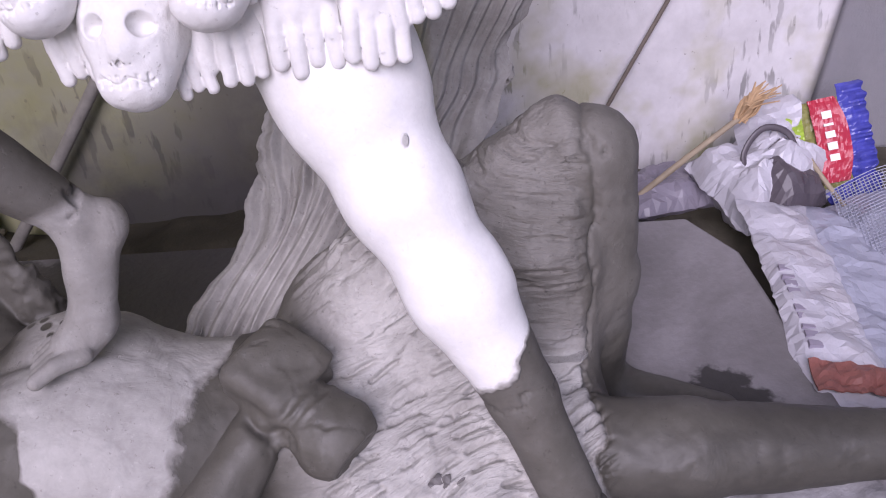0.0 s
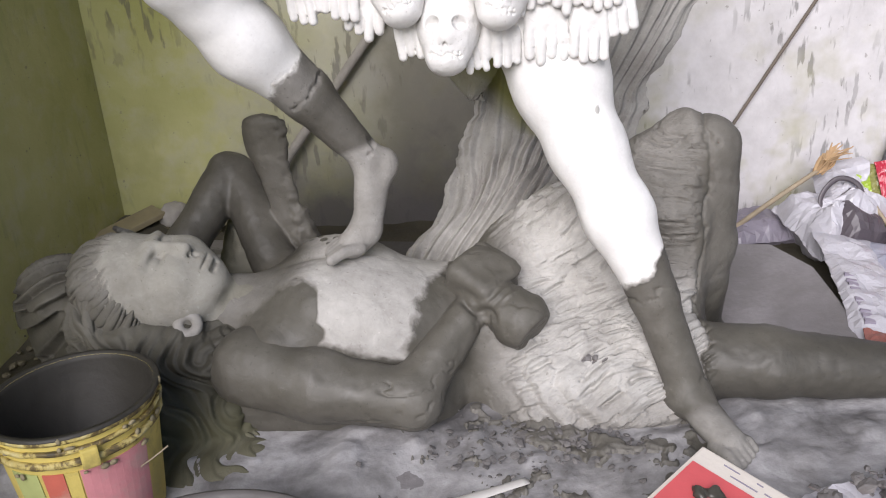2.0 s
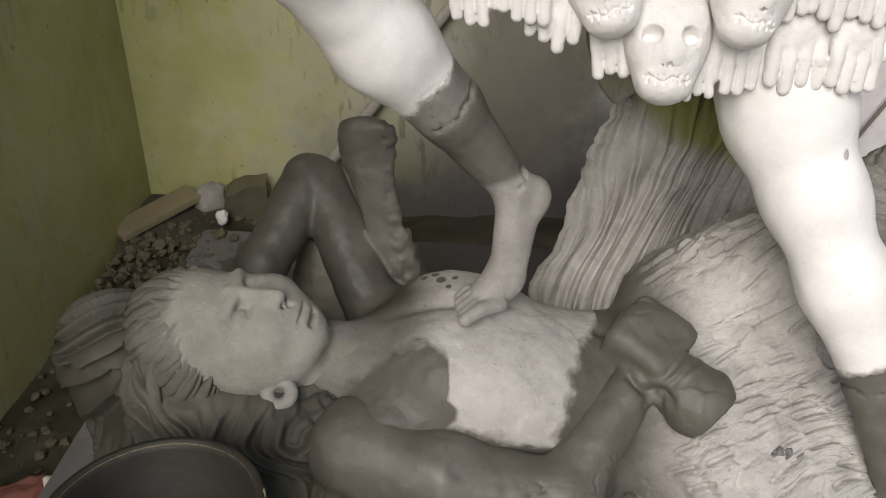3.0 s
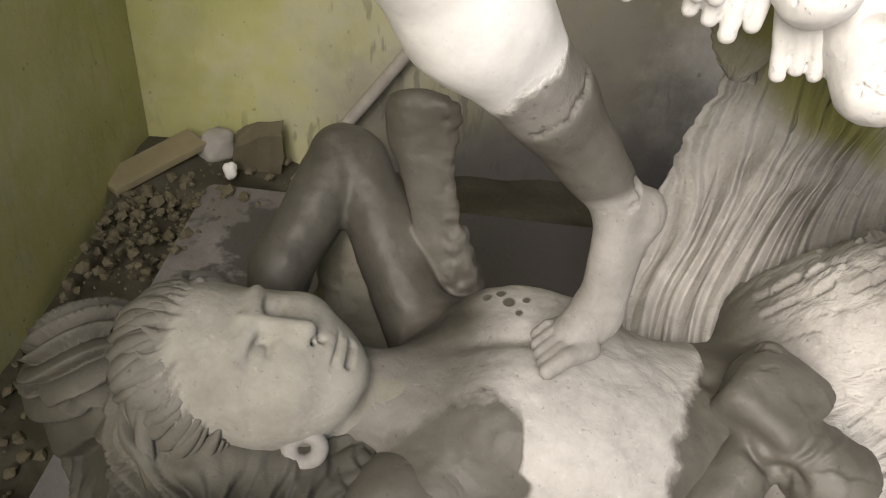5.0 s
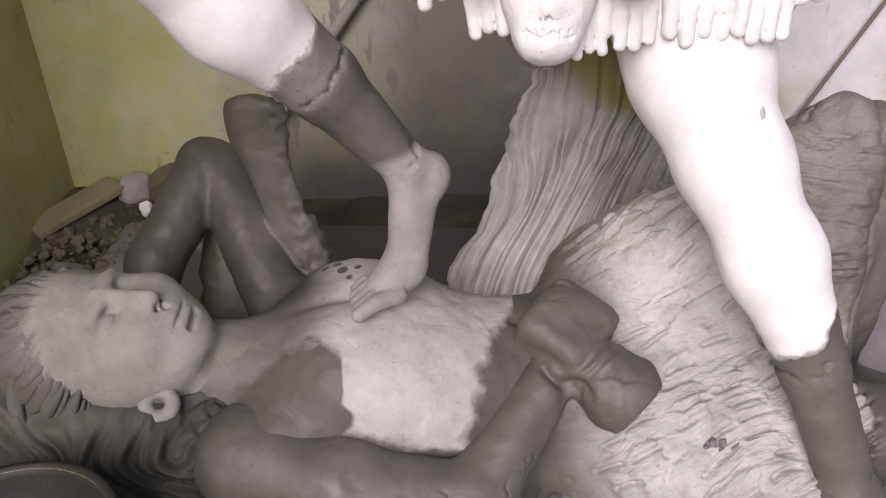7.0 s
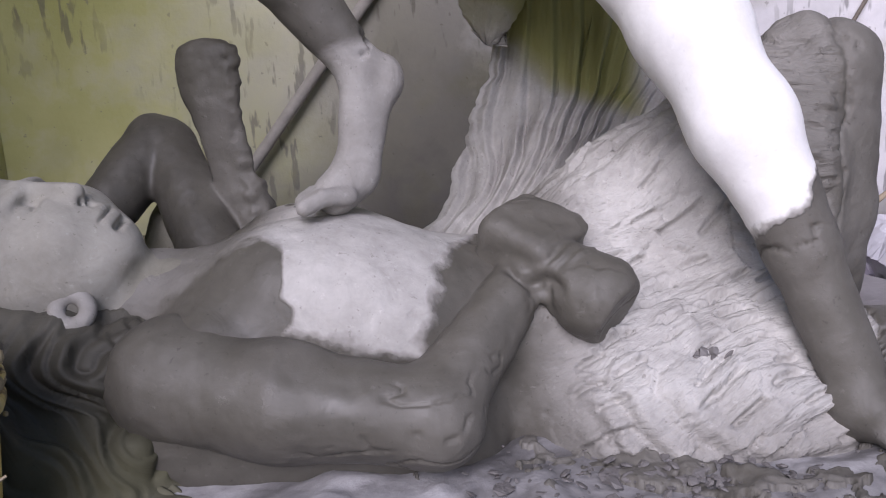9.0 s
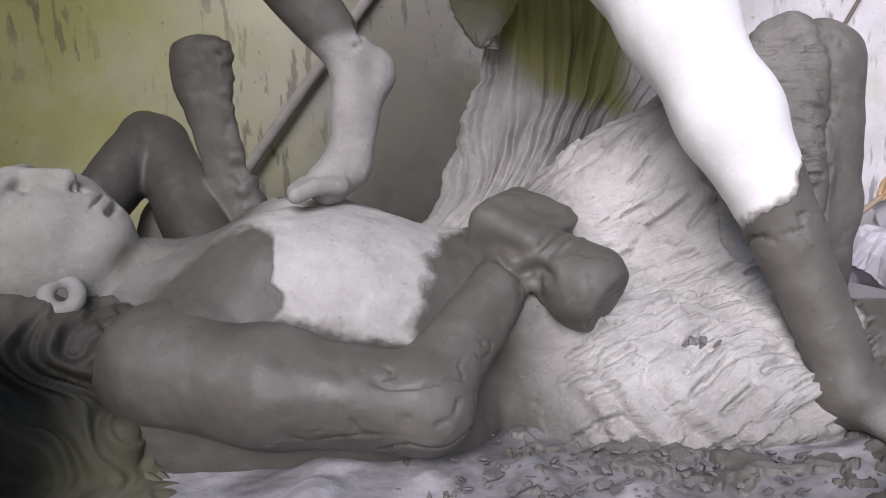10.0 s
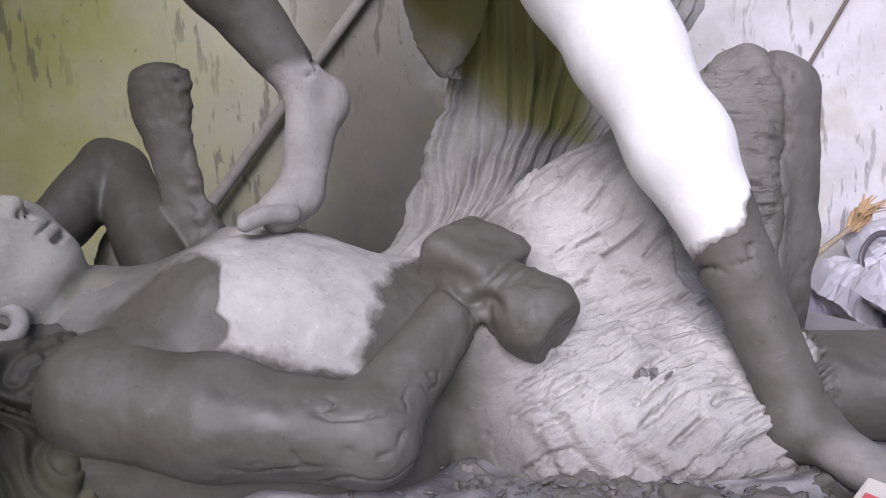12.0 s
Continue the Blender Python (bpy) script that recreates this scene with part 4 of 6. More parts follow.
    for layer in (0, 1):
        for k in range(27):
            psi = -2.05 + 3.75 * (k + 0.5 * layer + rng.uniform(-0.2, 0.2)) / 26
            start = 0.60 + 0.62 * (abs(psi) / 1.57) ** 2 + 3.0 * max(abs(psi) - 1.75, 0) + 0.10 * layer + rng.uniform(-0.04, 0.10)
            start = min(start, 1.75)
            sway = rng.uniform(-0.10, 0.10) - 0.16 * psi
            pts = [scalp(psi + sway * (i / 4) ** 1.5, start + 0.235 * i, (-0.004, 0.005, 0.012, 0.013, 0.008)[i] + 0.003 * layer) for i in range(5)]
            w = rng.uniform(0.0085, 0.0135)
            radii = [0.0022, w * 0.8, w * 1.15, w * 1.2, w]
            if psi < -0.75:
                drop = pts[3]
                lean = 0.10 + 0.13 * (-psi - 0.75)
                low = np.array((drop[0] + lean + rng.uniform(-0.015, 0.015), 0.845 + rng.uniform(-0.03, 0.02), 0.080))
                turn = np.array((rng.uniform(-0.02, 0.02), rng.uniform(-0.02, 0.005), 0))
                pts = pts[:4] + [drop * 0.66 + low * 0.34 + turn - np.array((0.012, 0.015, -0.012)), drop * 0.3 + low * 0.7 - turn - np.array((0, 0.016, -0.006)), low, low + np.array((0.03, -0.025, -0.03))]
                radii = [0.0022, w * 0.8, w * 1.15, w * 1.2, w * 1.25, w * 1.1, w * 0.6, w * 0.12]
            chunks.append(tube(pts, radii, 8, 26, 0.62, FN if psi > -0.75 else (0.1, -0.8, 0.6)))
    # strands on the far side of the head
    for i in range(10):
        u = i / 9
        p0 = on_face(-0.12 + 0.02 * u, 0.07 + 0.03 * u, 0.06 - 0.05 * u)
        p1 = on_face(-0.08 + 0.03 * u, 0.115, 0.01 - 0.04 * u)
        p2 = on_face(-0.04 + 0.04 * u, 0.15, -0.07)
        chunks.append(tube([p0, p1, p2], (0.007, 0.011, 0.005), 8, 10, 0.8))
    for v, f in chunks[1:]:
        k = np.arange(len(v))
        flows.append(np.stack([(k % 8) * 0.8, (k // 8) * 0.25, 0.37 * k[-1] + 0 * k], 1))
    return chunks, np.vstack(flows)


def build_reclining():
    rng = random.Random(4)
    v1, f1, low1, high1, e1, cloth, flow1 = reclining_figure()
    v2, f2, tone2, olive_tint2 = lying_head()
    # edge below zero: the low tone alone
    hair, flow3 = lying_hair(rng)
    ring = torus(np.array((-0.766, 0.917, 0.308)), FA, unit(0.80 * FN + 0.60 * FB), 0.0190, 0.0115)
    arm = near_arm()
    v3, f3 = join(hair)
    v, f = join([(v1, f1), (v2, f2), (v3, f3), ring, arm])
    na = len(arm[0])
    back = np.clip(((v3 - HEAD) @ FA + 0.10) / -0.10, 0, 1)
    # lit crown and shaded back and underside are painted into the hair's tone
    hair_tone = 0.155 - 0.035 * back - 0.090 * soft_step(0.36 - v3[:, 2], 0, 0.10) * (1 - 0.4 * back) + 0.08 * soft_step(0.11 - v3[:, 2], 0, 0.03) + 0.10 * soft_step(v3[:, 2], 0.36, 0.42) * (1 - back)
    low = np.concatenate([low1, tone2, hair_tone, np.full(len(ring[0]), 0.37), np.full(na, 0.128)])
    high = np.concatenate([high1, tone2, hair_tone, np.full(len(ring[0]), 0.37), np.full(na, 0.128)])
    e = np.concatenate([e1, np.full(len(v2), 0.1), np.full(len(v3), 0.1), np.full(len(ring[0]) + na, 0.1)])
    comb = np.concatenate([cloth * 0.22, np.zeros(len(v2)), np.full(len(v3), 0.05), np.zeros(len(ring[0]) + na)])
    flow = np.vstack([flow1, v2 * 20, flow3, ring[0] * 20, arm[0] * 20])
    olive_tint = np.concatenate([np.zeros(len(v1)), olive_tint2 * 1.0, 0.14 + 0.14 * soft_step(0.22 - v3[:, 2], 0, 0.10), np.zeros(len(ring[0]) + na)])
    # freshly smoothed, still wet streaks on the upper arm, elbow and stump
    a = arm[0]
    streak = 0.62 * soft_step(fbm(a * np.array((0.8, 1.0, 1.0)), 24.0, 3), -0.3, 0.9)
    arm_wet = streak * np.maximum(soft_step(a[:, 0], -0.60, -0.46) * soft_step(-0.27 - a[:, 0], 0, 0.10), 0.7 * soft_step(a[:, 0], -0.20, -0.16))
    wet = np.concatenate([np.zeros(len(v) - na), arm_wet])
    ob = clay_object("reclining_statue", v, f, low, high, e, comb, olive_tint, flow, wet=wet)
    tagged(ob, "unfinished grey clay statue lying on the board, partly damp", "statue")


# ---- the standing figure ----
def skull(c, out, up, size):
    """A skull with sockets, a nose notch and stitched teeth."""
    s = Sculpt(np.array(c) - 0.62 * size, np.array(c) + 0.62 * size, 0.0017)
    out, up = unit(out), unit(up)
    up = unit(up - out * (up @ out))
    side = np.cross(up, out)
    axes = (side, up, out)
    at = lambda a, b, d: np.array(c) + size * (a * side + b * up + d * out)
    s.ball(at(0, 0.14, 0), (0.38 * size, 0.40 * size, 0.35 * size), 0.01, axes)
    s.ball(at(0, -0.16, 0.07), (0.285 * size, 0.36 * size, 0.275 * size), 0.04, axes)
    s.ball(at(0, -0.42, 0.12), (0.18 * size, 0.11 * size, 0.17 * size), 0.03, axes)
    for k in (-1, 1):
        s.ball(at(0.16 * k, 0.0, 0.345), (0.112 * size, 0.088 * size, 0.085 * size), 0.002, axes, cut=True)
        s.ball(at(0.175 * k, -0.012, 0.30), (0.075 * size, 0.058 * size, 0.07 * size), 0.002, axes, cut=True)
        s.cone(at(0.06 * k, 0.10, 0.335), at(0.27 * k, 0.085, 0.235), 0.026 * size, 0.02 * size, 0.01)
        s.cone(at(0.035 * k, -0.20, 0.365), at(0.055 * k, -0.245, 0.35), 0.028 * size, 0.030 * size, 0.001, cut=True)
    s.cone(at(0, 0.02, 0.325), at(0, -0.17, 0.355), 0.028 * size, 0.04 * size, 0.02)
    s.cone(at(0, -0.17, 0.375), at(0, -0.25, 0.36), 0.02 * size, 0.03 * size, 0.001, cut=True)
    v, f = s.skin()
    r = (v - np.array(c)) / size
    n = normals_of(v, f)
    a, b, d = r @ side, r @ up, r @ out
    front = d > 0.12
    line = np.exp(-((b + 0.375 - 0.5 * a * a - 0.02 * np.sin(a * 30)) / 0.011) ** 2) * (np.abs(a) < 0.20)
    tick = np.exp(-((np.abs((a * 15) % 1 - 0.5) * 2 / 15) / 0.018) ** 2) * (np.abs(b + 0.375 - 0.5 * a * a) < 0.045) * (np.abs(a) < 0.185)
    v = v - n * ((np.maximum(line, tick * 0.8) * front * 0.0045) - 0.0012 * fbm(v, 45.0, 3))[:, None]
    return v, f


def hanging_hand(s, wrist, tip, out, width=0.05, rng=random):
    """A cut-off hand hanging by its wrist, fingers down."""
    wrist, tip, out = np.array(wrist), np.array(tip), unit(out)
    d = unit(tip - wrist)
    side = unit(np.cross(d, out))
    length = np.linalg.norm(tip - wrist)
    palm_end = wrist + d * length * 0.47
    s.cone(wrist, palm_end, width * 0.36, width * 0.50, 0.003, (out, 0.42))
    for k in range(4):
        o = (k - 1.5) * width * 0.240
        a = palm_end + side * o
        ln = length * (0.56 - 0.05 * abs(k - 1.4)) * rng.uniform(0.9, 1.08)
        b = a + d * ln * 0.55 + side * o * 0.02 + out * 0.003
        c = a + d * ln + side * o * 0.05 - out * 0.002
        lift = out * rng.uniform(-0.002, 0.002)
        s.cone(a, b + lift, width * 0.128, width * 0.132, 0.003)
        s.cone(b + lift, c + lift, width * 0.132, width * 0.118, 0.0005)


def skirt():
    rng = random.Random(9)
    s = Sculpt((-0.56, 0.84, 0.72), (0.20, 1.28, 1.10), 0.0025)
    # hips and the band behind the hands
    s.ball((-0.17, 1.07, 1.04), (0.25, 0.12, 0.13), 0.02)
    s.cone((-0.42, 1.05, 1.03), (0.02, 1.06, 0.95), 0.06, 0.09, 0.03)
    for x, zt, w in ((-0.505, 0.955, 0.07), (-0.428, 0.915, 0.075), (-0.345, 0.868, 0.072), (-0.278, 0.825, 0.062), (-0.165, 0.795, 0.056),
                     (-0.108, 0.805, 0.066), (-0.025, 0.812, 0.076), (0.040, 0.808, 0.070), (0.088, 0.848, 0.068)):
        y = 0.985 + 0.9 * max(0.0, abs(x + 0.17) - 0.18) ** 2 + rng.uniform(-0.005, 0.005)
        out = (0.7 * (x + 0.17), -0.95, 0.15)
        hanging_hand(s, (x + rng.uniform(-0.015, 0.015), y - 0.005, zt + 0.14), (x + rng.uniform(-0.016, 0.016), y - 0.028, zt - 0.006), out, w * 1.06, rng)
    for x in (-0.47, -0.385, -0.06, 0.005, 0.06):
        y = 0.985 + 0.8 * max(0.0, abs(x + 0.17) - 0.18) ** 2
        hanging_hand(s, (x, y - 0.02, 1.06), (x + rng.uniform(-0.02, 0.025), y - 0.04, 0.895), (0.6 * (x + 0.17), -0.95, 0.15), 0.07, rng)
    heads = []
    heads.append(skull((-0.205, 0.965, 0.862), (-0.06, -0.92, 0.38), (0.05, 0.3, 0.95), 0.148))
    heads.append(skull((-0.292, 0.965, 0.945), (-0.22, -0.90, 0.32), (-0.25, 0.3, 0.92), 0.140))
    heads.append(skull((-0.108, 0.955, 0.935), (0.14, -0.92, 0.32), (0.22, 0.3, 0.92), 0.140))
    heads.append(skull((-0.20, 0.965, 1.03), (-0.02, -0.92, 0.32), (0.0, 0.3, 0.95), 0.140))
    v, f = s.skin()
    n = normals_of(v, f)
    v = v + n * (fbm(v, 38.0, 3) * 0.0010 + fbm(v, 130.0, 1) * 0.0005)[:, None]
    return join([(v, f)] + heads)


def standing_legs():
    s = Sculpt((-0.86, 0.62, 0.07), (0.42, 1.26, 1.12), 0.0044)
    # supporting leg
    s.cone((-0.06, 1.075, 0.95), (0.0, 1.045, 0.74), 0.118, 0.090, 0.03)
    s.cone((0.0, 1.045, 0.74), (0.042, 1.005, 0.625), 0.090, 0.067, 0.03)
    s.ball((0.045, 0.985, 0.635), (0.048, 0.05, 0.06), 0.04)
    s.cone((0.046, 1.000, 0.62), (0.102, 0.960, 0.50), 0.066, 0.064, 0.04)
    s.cone((0.102, 0.960, 0.50), (0.172, 0.925, 0.34), 0.064, 0.046, 0.03)
    s.cone((0.172, 0.93, 0.34), (0.232, 0.885, 0.165), 0.045, 0.040, 0.02)
    s.cone((0.228, 0.915, 0.13), (0.235, 0.885, 0.13), 0.035, 0.04, 0.03)
    s.cone((0.235, 0.87, 0.145), (0.288, 0.775, 0.108), 0.036, 0.036, 0.03, ((0, 0, 1), 0.75))
    for k, (ln, r) in enumerate(((0.060, 0.0155), (0.058, 0.0125), (0.052, 0.012), (0.045, 0.0115), (0.036, 0.011))):
        o = -0.032 + 0.0165 * k
        a = np.array((0.290, 0.775, 0.103)) + o * np.array((0.86, 0.45, 0.0))
        d = np.array((0.42, -0.9, -0.06))
        r = r * 0.92
        s.cone(a, a + d * ln * 0.6 + np.array((0, 0, 0.005)), r, r * 1.0, 0.002)
        s.cone(a + d * ln * 0.6 + np.array((0, 0, 0.005)), a + d * ln * 1.05, r, r * 0.9, 0.001)
    # raised leg: thigh forward, shin down to the tiptoe foot on the chest
    s.cone((-0.22, 1.07, 1.03), (-0.655, 0.92, 1.025), 0.100, 0.080, 0.03)
    s.ball((-0.665, 0.915, 1.005), (0.078, 0.075, 0.078), 0.03)
    s.cone((-0.66, 0.930, 0.985), (-0.585, 0.990, 0.855), 0.072, 0.070, 0.03)
    s.cone((-0.585, 0.990, 0.855), (-0.495, 1.045, 0.742), 0.069, 0.050, 0.03)
    s.cone((-0.495, 1.045, 0.742), (-0.400, 1.085, 0.605), 0.050, 0.034, 0.02)
    s.ball((-0.360, 1.098, 0.578), (0.028, 0.030, 0.034), 0.02)
    s.cone((-0.396, 1.080, 0.595), (-0.405, 1.055, 0.455), 0.026, 0.026, 0.02)
    s.cone((-0.366, 1.095, 0.565), (-0.396, 1.060, 0.46), 0.022, 0.022, 0.02)
    s.cone((-0.408, 1.055, 0.446), (-0.432, 1.035, 0.426), 0.033, 0.031, 0.02)
    for k, (ln, r) in enumerate(((0.056, 0.0145), (0.052, 0.012), (0.048, 0.0115), (0.042, 0.011), (0.034, 0.0105))):
        o = 0.030 - 0.0155 * (4 - k)
        a = np.array((-0.430, 1.035, 0.424)) + (0.03 - 0.0155 * k) * np.array((0.55, -0.82, 0.0)) * -1 * -1
        d = np.array((-0.82, -0.55, -0.12))
        r = r * 0.88
        s.cone(a, a + d * ln * 0.7 + np.array((0, 0, 0.006)), r, r, 0.001)
        s.cone(a + d * ln * 0.7 + np.array((0, 0, 0.006)), a + d * ln * 1.2, r, r * 0.9, 0.001)
    v, f = s.skin()
    n = normals_of(v, f)
    x, y, z = v.T
    v = v + n * (fbm(v, 14.0, 3) * 0.0022)[:, None]
    # cracked joints where the clay was added in rings
    def crack_ring(c, d, reach):
        r = v - np.array(c)
        h = r @ unit(d) + 0.010 * fbm(v, 18.0, 2) + 0.010 * fbm(v, 50.0, 3)
        inside = np.linalg.norm(r, axis=1) < reach
        wide = 0.0026 * (1 + 1.6 * fbm(v, 30.0, 2))
        lip = 0.02 * soft_step(h, 0, 0.003) * soft_step(0.03 - h, 0, 0.025)
        gaps = soft_step(fbm(v, 24.0, 2), -0.35, 0.15)
        return (np.exp(-(h / np.maximum(wide, 0.0015)) ** 2) * gaps + lip) * inside
    cracks = crack_ring((-0.50, 1.04, 0.752), (0.6, 0.35, -0.72), 0.09) + crack_ring((-0.415, 1.08, 0.622), (0.55, 0.4, -0.72), 0.06)
    cracks = cracks + crack_ring((0.168, 0.93, 0.345), (0.25, -0.3, -0.9), 0.075) + crack_ring((0.232, 0.885, 0.160), (0.3, -0.25, -0.9), 0.06)
    v = v - n * (0.008 * np.minimum(cracks, 1))[:, None]
    # white coat above, damp clay on the shins, dry feet
    right = x > -0.22
    ez = np.where(right, ((z - 0.372) - 0.86 * (x - 0.111)) * 0.75, along(v - np.array((-0.522, 1.01, 0.792)), (-0.6, -0.35, 0.72)))
    e = np.clip(ez, -0.2, 0.2)
    low = np.full(len(v), 0.14)
    foot_l = soft_step(0.627 - z + 0.3 * (x + 0.41), -0.006, 0.012) * (~right)
    foot_r = soft_step(0.835 - y + 0.02 * fbm(v, 20, 2), 0, 0.03) * right * (z < 0.2)
    low = low + 0.20 * foot_l + 0.16 * foot_r
    mole = np.linalg.norm((v - np.array((0.059, 0.955, 0.708))) * np.array((1.4, 0.6, 0.9)), axis=1) - 0.0075
    e = np.where(mole < 0.02, np.minimum(e, 5.0 * mole), e)
    low = np.where(mole < 0.02, 0.5, low)
    band = (~right) * soft_step(e, -0.07, -0.045) * 0.12
    low = low + band
    return v, f, low, e


def overlap(u, sharp=0.82):
    """Locks lying over one another: each rises gently and drops at its far edge."""
    f = u - np.floor(u)
    return f ** 0.75 * (1 - soft_step(f, sharp, 1.0))


def solid_sheet(p, ns, nu, thick):
    """A grid of points made into a closed sheet of that thickness."""
    i = np.arange(ns * nu).reshape(ns, nu)
    f = np.stack([i[:-1, :-1].ravel(), i[1:, :-1].ravel(), i[1:, 1:].ravel(), i[:-1, 1:].ravel()], 1)
    n = normals_of(p, f)
    back = p - n * np.asarray(thick)[:, None]
    rim = np.concatenate([i[0, :], i[1:, -1], i[-1, -2::-1], i[-2:0:-1, 0]])
    nxt = np.roll(rim, -1)
    m = ns * nu
    side = np.stack([rim, nxt, nxt + m, rim + m], 1)
    return np.vstack([p, back]), np.vstack([f, f[:, ::-1] + m, side])


def hair_sheet(left, right, ns, nu, locks, belly, seed, amp=1.0):
    """Hair hanging between two edges, combed into overlapping locks that fan out downwards."""
    s, u = np.meshgrid(np.linspace(0, 1, ns), np.linspace(0, 1, nu), indexing="ij")
    a, b = catmull(left, ns), catmull(right, ns)
    w = u[..., None]
    p = a[:, None] * (1 - w) + b[:, None] * w
    p[..., 1] -= belly * np.sin(np.pi * u) ** 0.8 * np.sin(np.pi * np.clip(s, 0, 1)) ** 0.5
    p = p.reshape(-1, 3)
    s, u = s.ravel(), u.ravel()
    q = np.stack([u * 3, s * 2.2, 0 * s + seed], 1)
    c = u * locks + 1.1 * fbm(q, 0.8, 2) + 0.5 * np.sin(s * 5 + u * 6)
    deep = soft_step(fbm(np.stack([u * 9, s * 3.0, 0 * s + seed], 1), 1.0, 2), -0.8, 0.5)
    d = 0.036 * (0.35 + 0.65 * deep) * (overlap(c, 0.80) - 0.3) + 0.012 * deep * overlap(c * 1.7 + 0.6 * fbm(q, 1.2, 2), 0.75)
    d = d * (1 - 0.55 * soft_step(u, 0.62, 0.80)) * soft_step(s, -0.1, 0.2) + 0.014 * fbm(q, 2.0, 2)
    d = (d * amp).reshape(ns, nu)
    for axis in (0, 1, 0, 1):
        e = np.pad(d, [(3, 3) if k == axis else (0, 0) for k in (0, 1)], mode="edge")
        m = d.shape[axis]
        d = sum(e[k:k + m] if axis == 0 else e[:, k:k + m] for k in range(7)) / 7
    d = d.ravel()
    i = np.arange(ns * nu).reshape(ns, nu)
    f = np.stack([i[:-1, :-1].ravel(), i[1:, :-1].ravel(), i[1:, 1:].ravel(), i[:-1, 1:].ravel()], 1)
    n = normals_of(p, f)
    p = p + n * d[:, None]
    ragged = 0.010 * fbm(np.stack([s * 26, 0 * s, 0 * s + seed], 1), 1.0, 3)
    p[:, 0] += amp * ragged * (soft_step(0.12 - u, 0, 0.12) + soft_step(u - 0.88, 0, 0.12))
    edge = np.minimum(u, 1 - u)
    v, f = solid_sheet(p, ns, nu, 0.008 + 0.030 * soft_step(edge, 0, 0.15))
    flow = np.stack([c * 2.2, s * 5, u], 1)
    return v, f, np.vstack([flow, flow])


def hair_fall():
    """The sheet of hair that falls behind the standing figure on to the cloth, and a lock beside it."""
    left = [(-0.20, 1.40, 1.12), (-0.19, 1.47, 0.85), (-0.178, 1.50, 0.68), (-0.182, 1.52, 0.60), (-0.195, 1.52, 0.53), (-0.225, 1.51, 0.475), (-0.245, 1.50, 0.43), (-0.253, 1.48, 0.38), (-0.275, 1.43, 0.33), (-0.335, 1.33, 0.292), (-0.36, 1.20, 0.275), (-0.36, 1.10, 0.20)]
    right = [(0.42, 1.42, 1.12), (0.38, 1.46, 0.90), (0.33, 1.50, 0.78), (0.295, 1.51, 0.71), (0.258, 1.52, 0.63), (0.255, 1.52, 0.58), (0.21, 1.49, 0.52), (0.18, 1.46, 0.47), (0.13, 1.37, 0.41), (0.11, 1.25, 0.34), (0.08, 1.13, 0.27), (0.05, 1.03, 0.20)]
    one = hair_sheet(left, right, 300, 520, 11, 0.035, 3.0)
    left = [(-0.30, 1.38, 1.12), (-0.272, 1.40, 0.86), (-0.248, 1.42, 0.74), (-0.228, 1.43, 0.675), (-0.195, 1.44, 0.63)]
    right = [(-0.08, 1.38, 1.12), (-0.09, 1.40, 0.85), (-0.11, 1.42, 0.72), (-0.145, 1.43, 0.655), (-0.182, 1.44, 0.622)]
    two = hair_sheet(left, right, 140, 90, 3, 0.03, 8.0, 0.15)
    v, f = join([one[:2], two[:2]])
    flow = np.vstack([one[2], two[2]])
    x, y, z = v.T
    low = 0.46 + 0.07 * fbm(v, 5.0, 2)
    olive_tint = soft_step(z + 0.05 * fbm(v, 7.0, 3) + 0.8 * (x + 0.08), 0.53, 0.63) * soft_step(0.13 - x, 0, 0.07)
    olive_tint = np.maximum(olive_tint, 0.5 * soft_step(z, 0.60, 0.68) * soft_step(0.0 - x, 0, 0.05))
    return v, f, low, olive_tint, flow


def build_standing():
    v1, f1, low1, e1 = standing_legs()
    v2, f2 = skirt()
    v3, f3, low3, olive_tint3, flow3 = hair_fall()
    # rim of the bowl held beside the hip, with the arm that carries it
    bowl = Sculpt((-0.02, 0.80, 0.86), (0.52, 1.22, 1.16), 0.0052)
    bowl.ball((0.37, 0.98, 0.985), (0.118, 0.112, 0.070), 0.01)
    for k in range(16):
        t = 2 * math.pi * k / 16
        bowl.ball((0.37 + 0.114 * math.cos(t), 0.98 + 0.108 * math.sin(t), 1.0), 0.013, 0.004)
    bowl.ball((0.37, 0.98, 1.025), (0.105, 0.10, 0.065), 0.006, cut=True)
    bowl.cone((0.30, 1.05, 0.99), (0.06, 1.14, 1.06), 0.035, 0.045, 0.03)
    v4, f4 = bowl.skin()
    v, f = join([(v1, f1), (v2, f2), (v3, f3), (v4, f4)])
    high = np.concatenate([np.full(len(v1), 0.92), np.full(len(v2), 0.80), low3, np.full(len(v4), 0.9)])
    low = np.concatenate([low1, np.full(len(v2), 0.80), low3, np.full(len(v4), 0.9)])
    e = np.concatenate([e1, np.full(len(v2) + len(v3) + len(v4), 0.1)])
    n1, n4 = len(v1) + len(v2), len(v4)
    comb = np.concatenate([np.zeros(n1), np.full(len(v3), 0.22), np.zeros(n4)])
    olive_tint = np.concatenate([np.zeros(n1), olive_tint3, np.zeros(n4)])
    flow = np.vstack([v1 * 20, v2 * 20, flow3, v4 * 20])
    ob = clay_object("standing_statue", v, f, low, high, e, comb, olive_tint, flow)
    tagged(ob, "white-coated clay statue with a skirt of hands and skulls", "statue")


build_reclining()
build_standing()


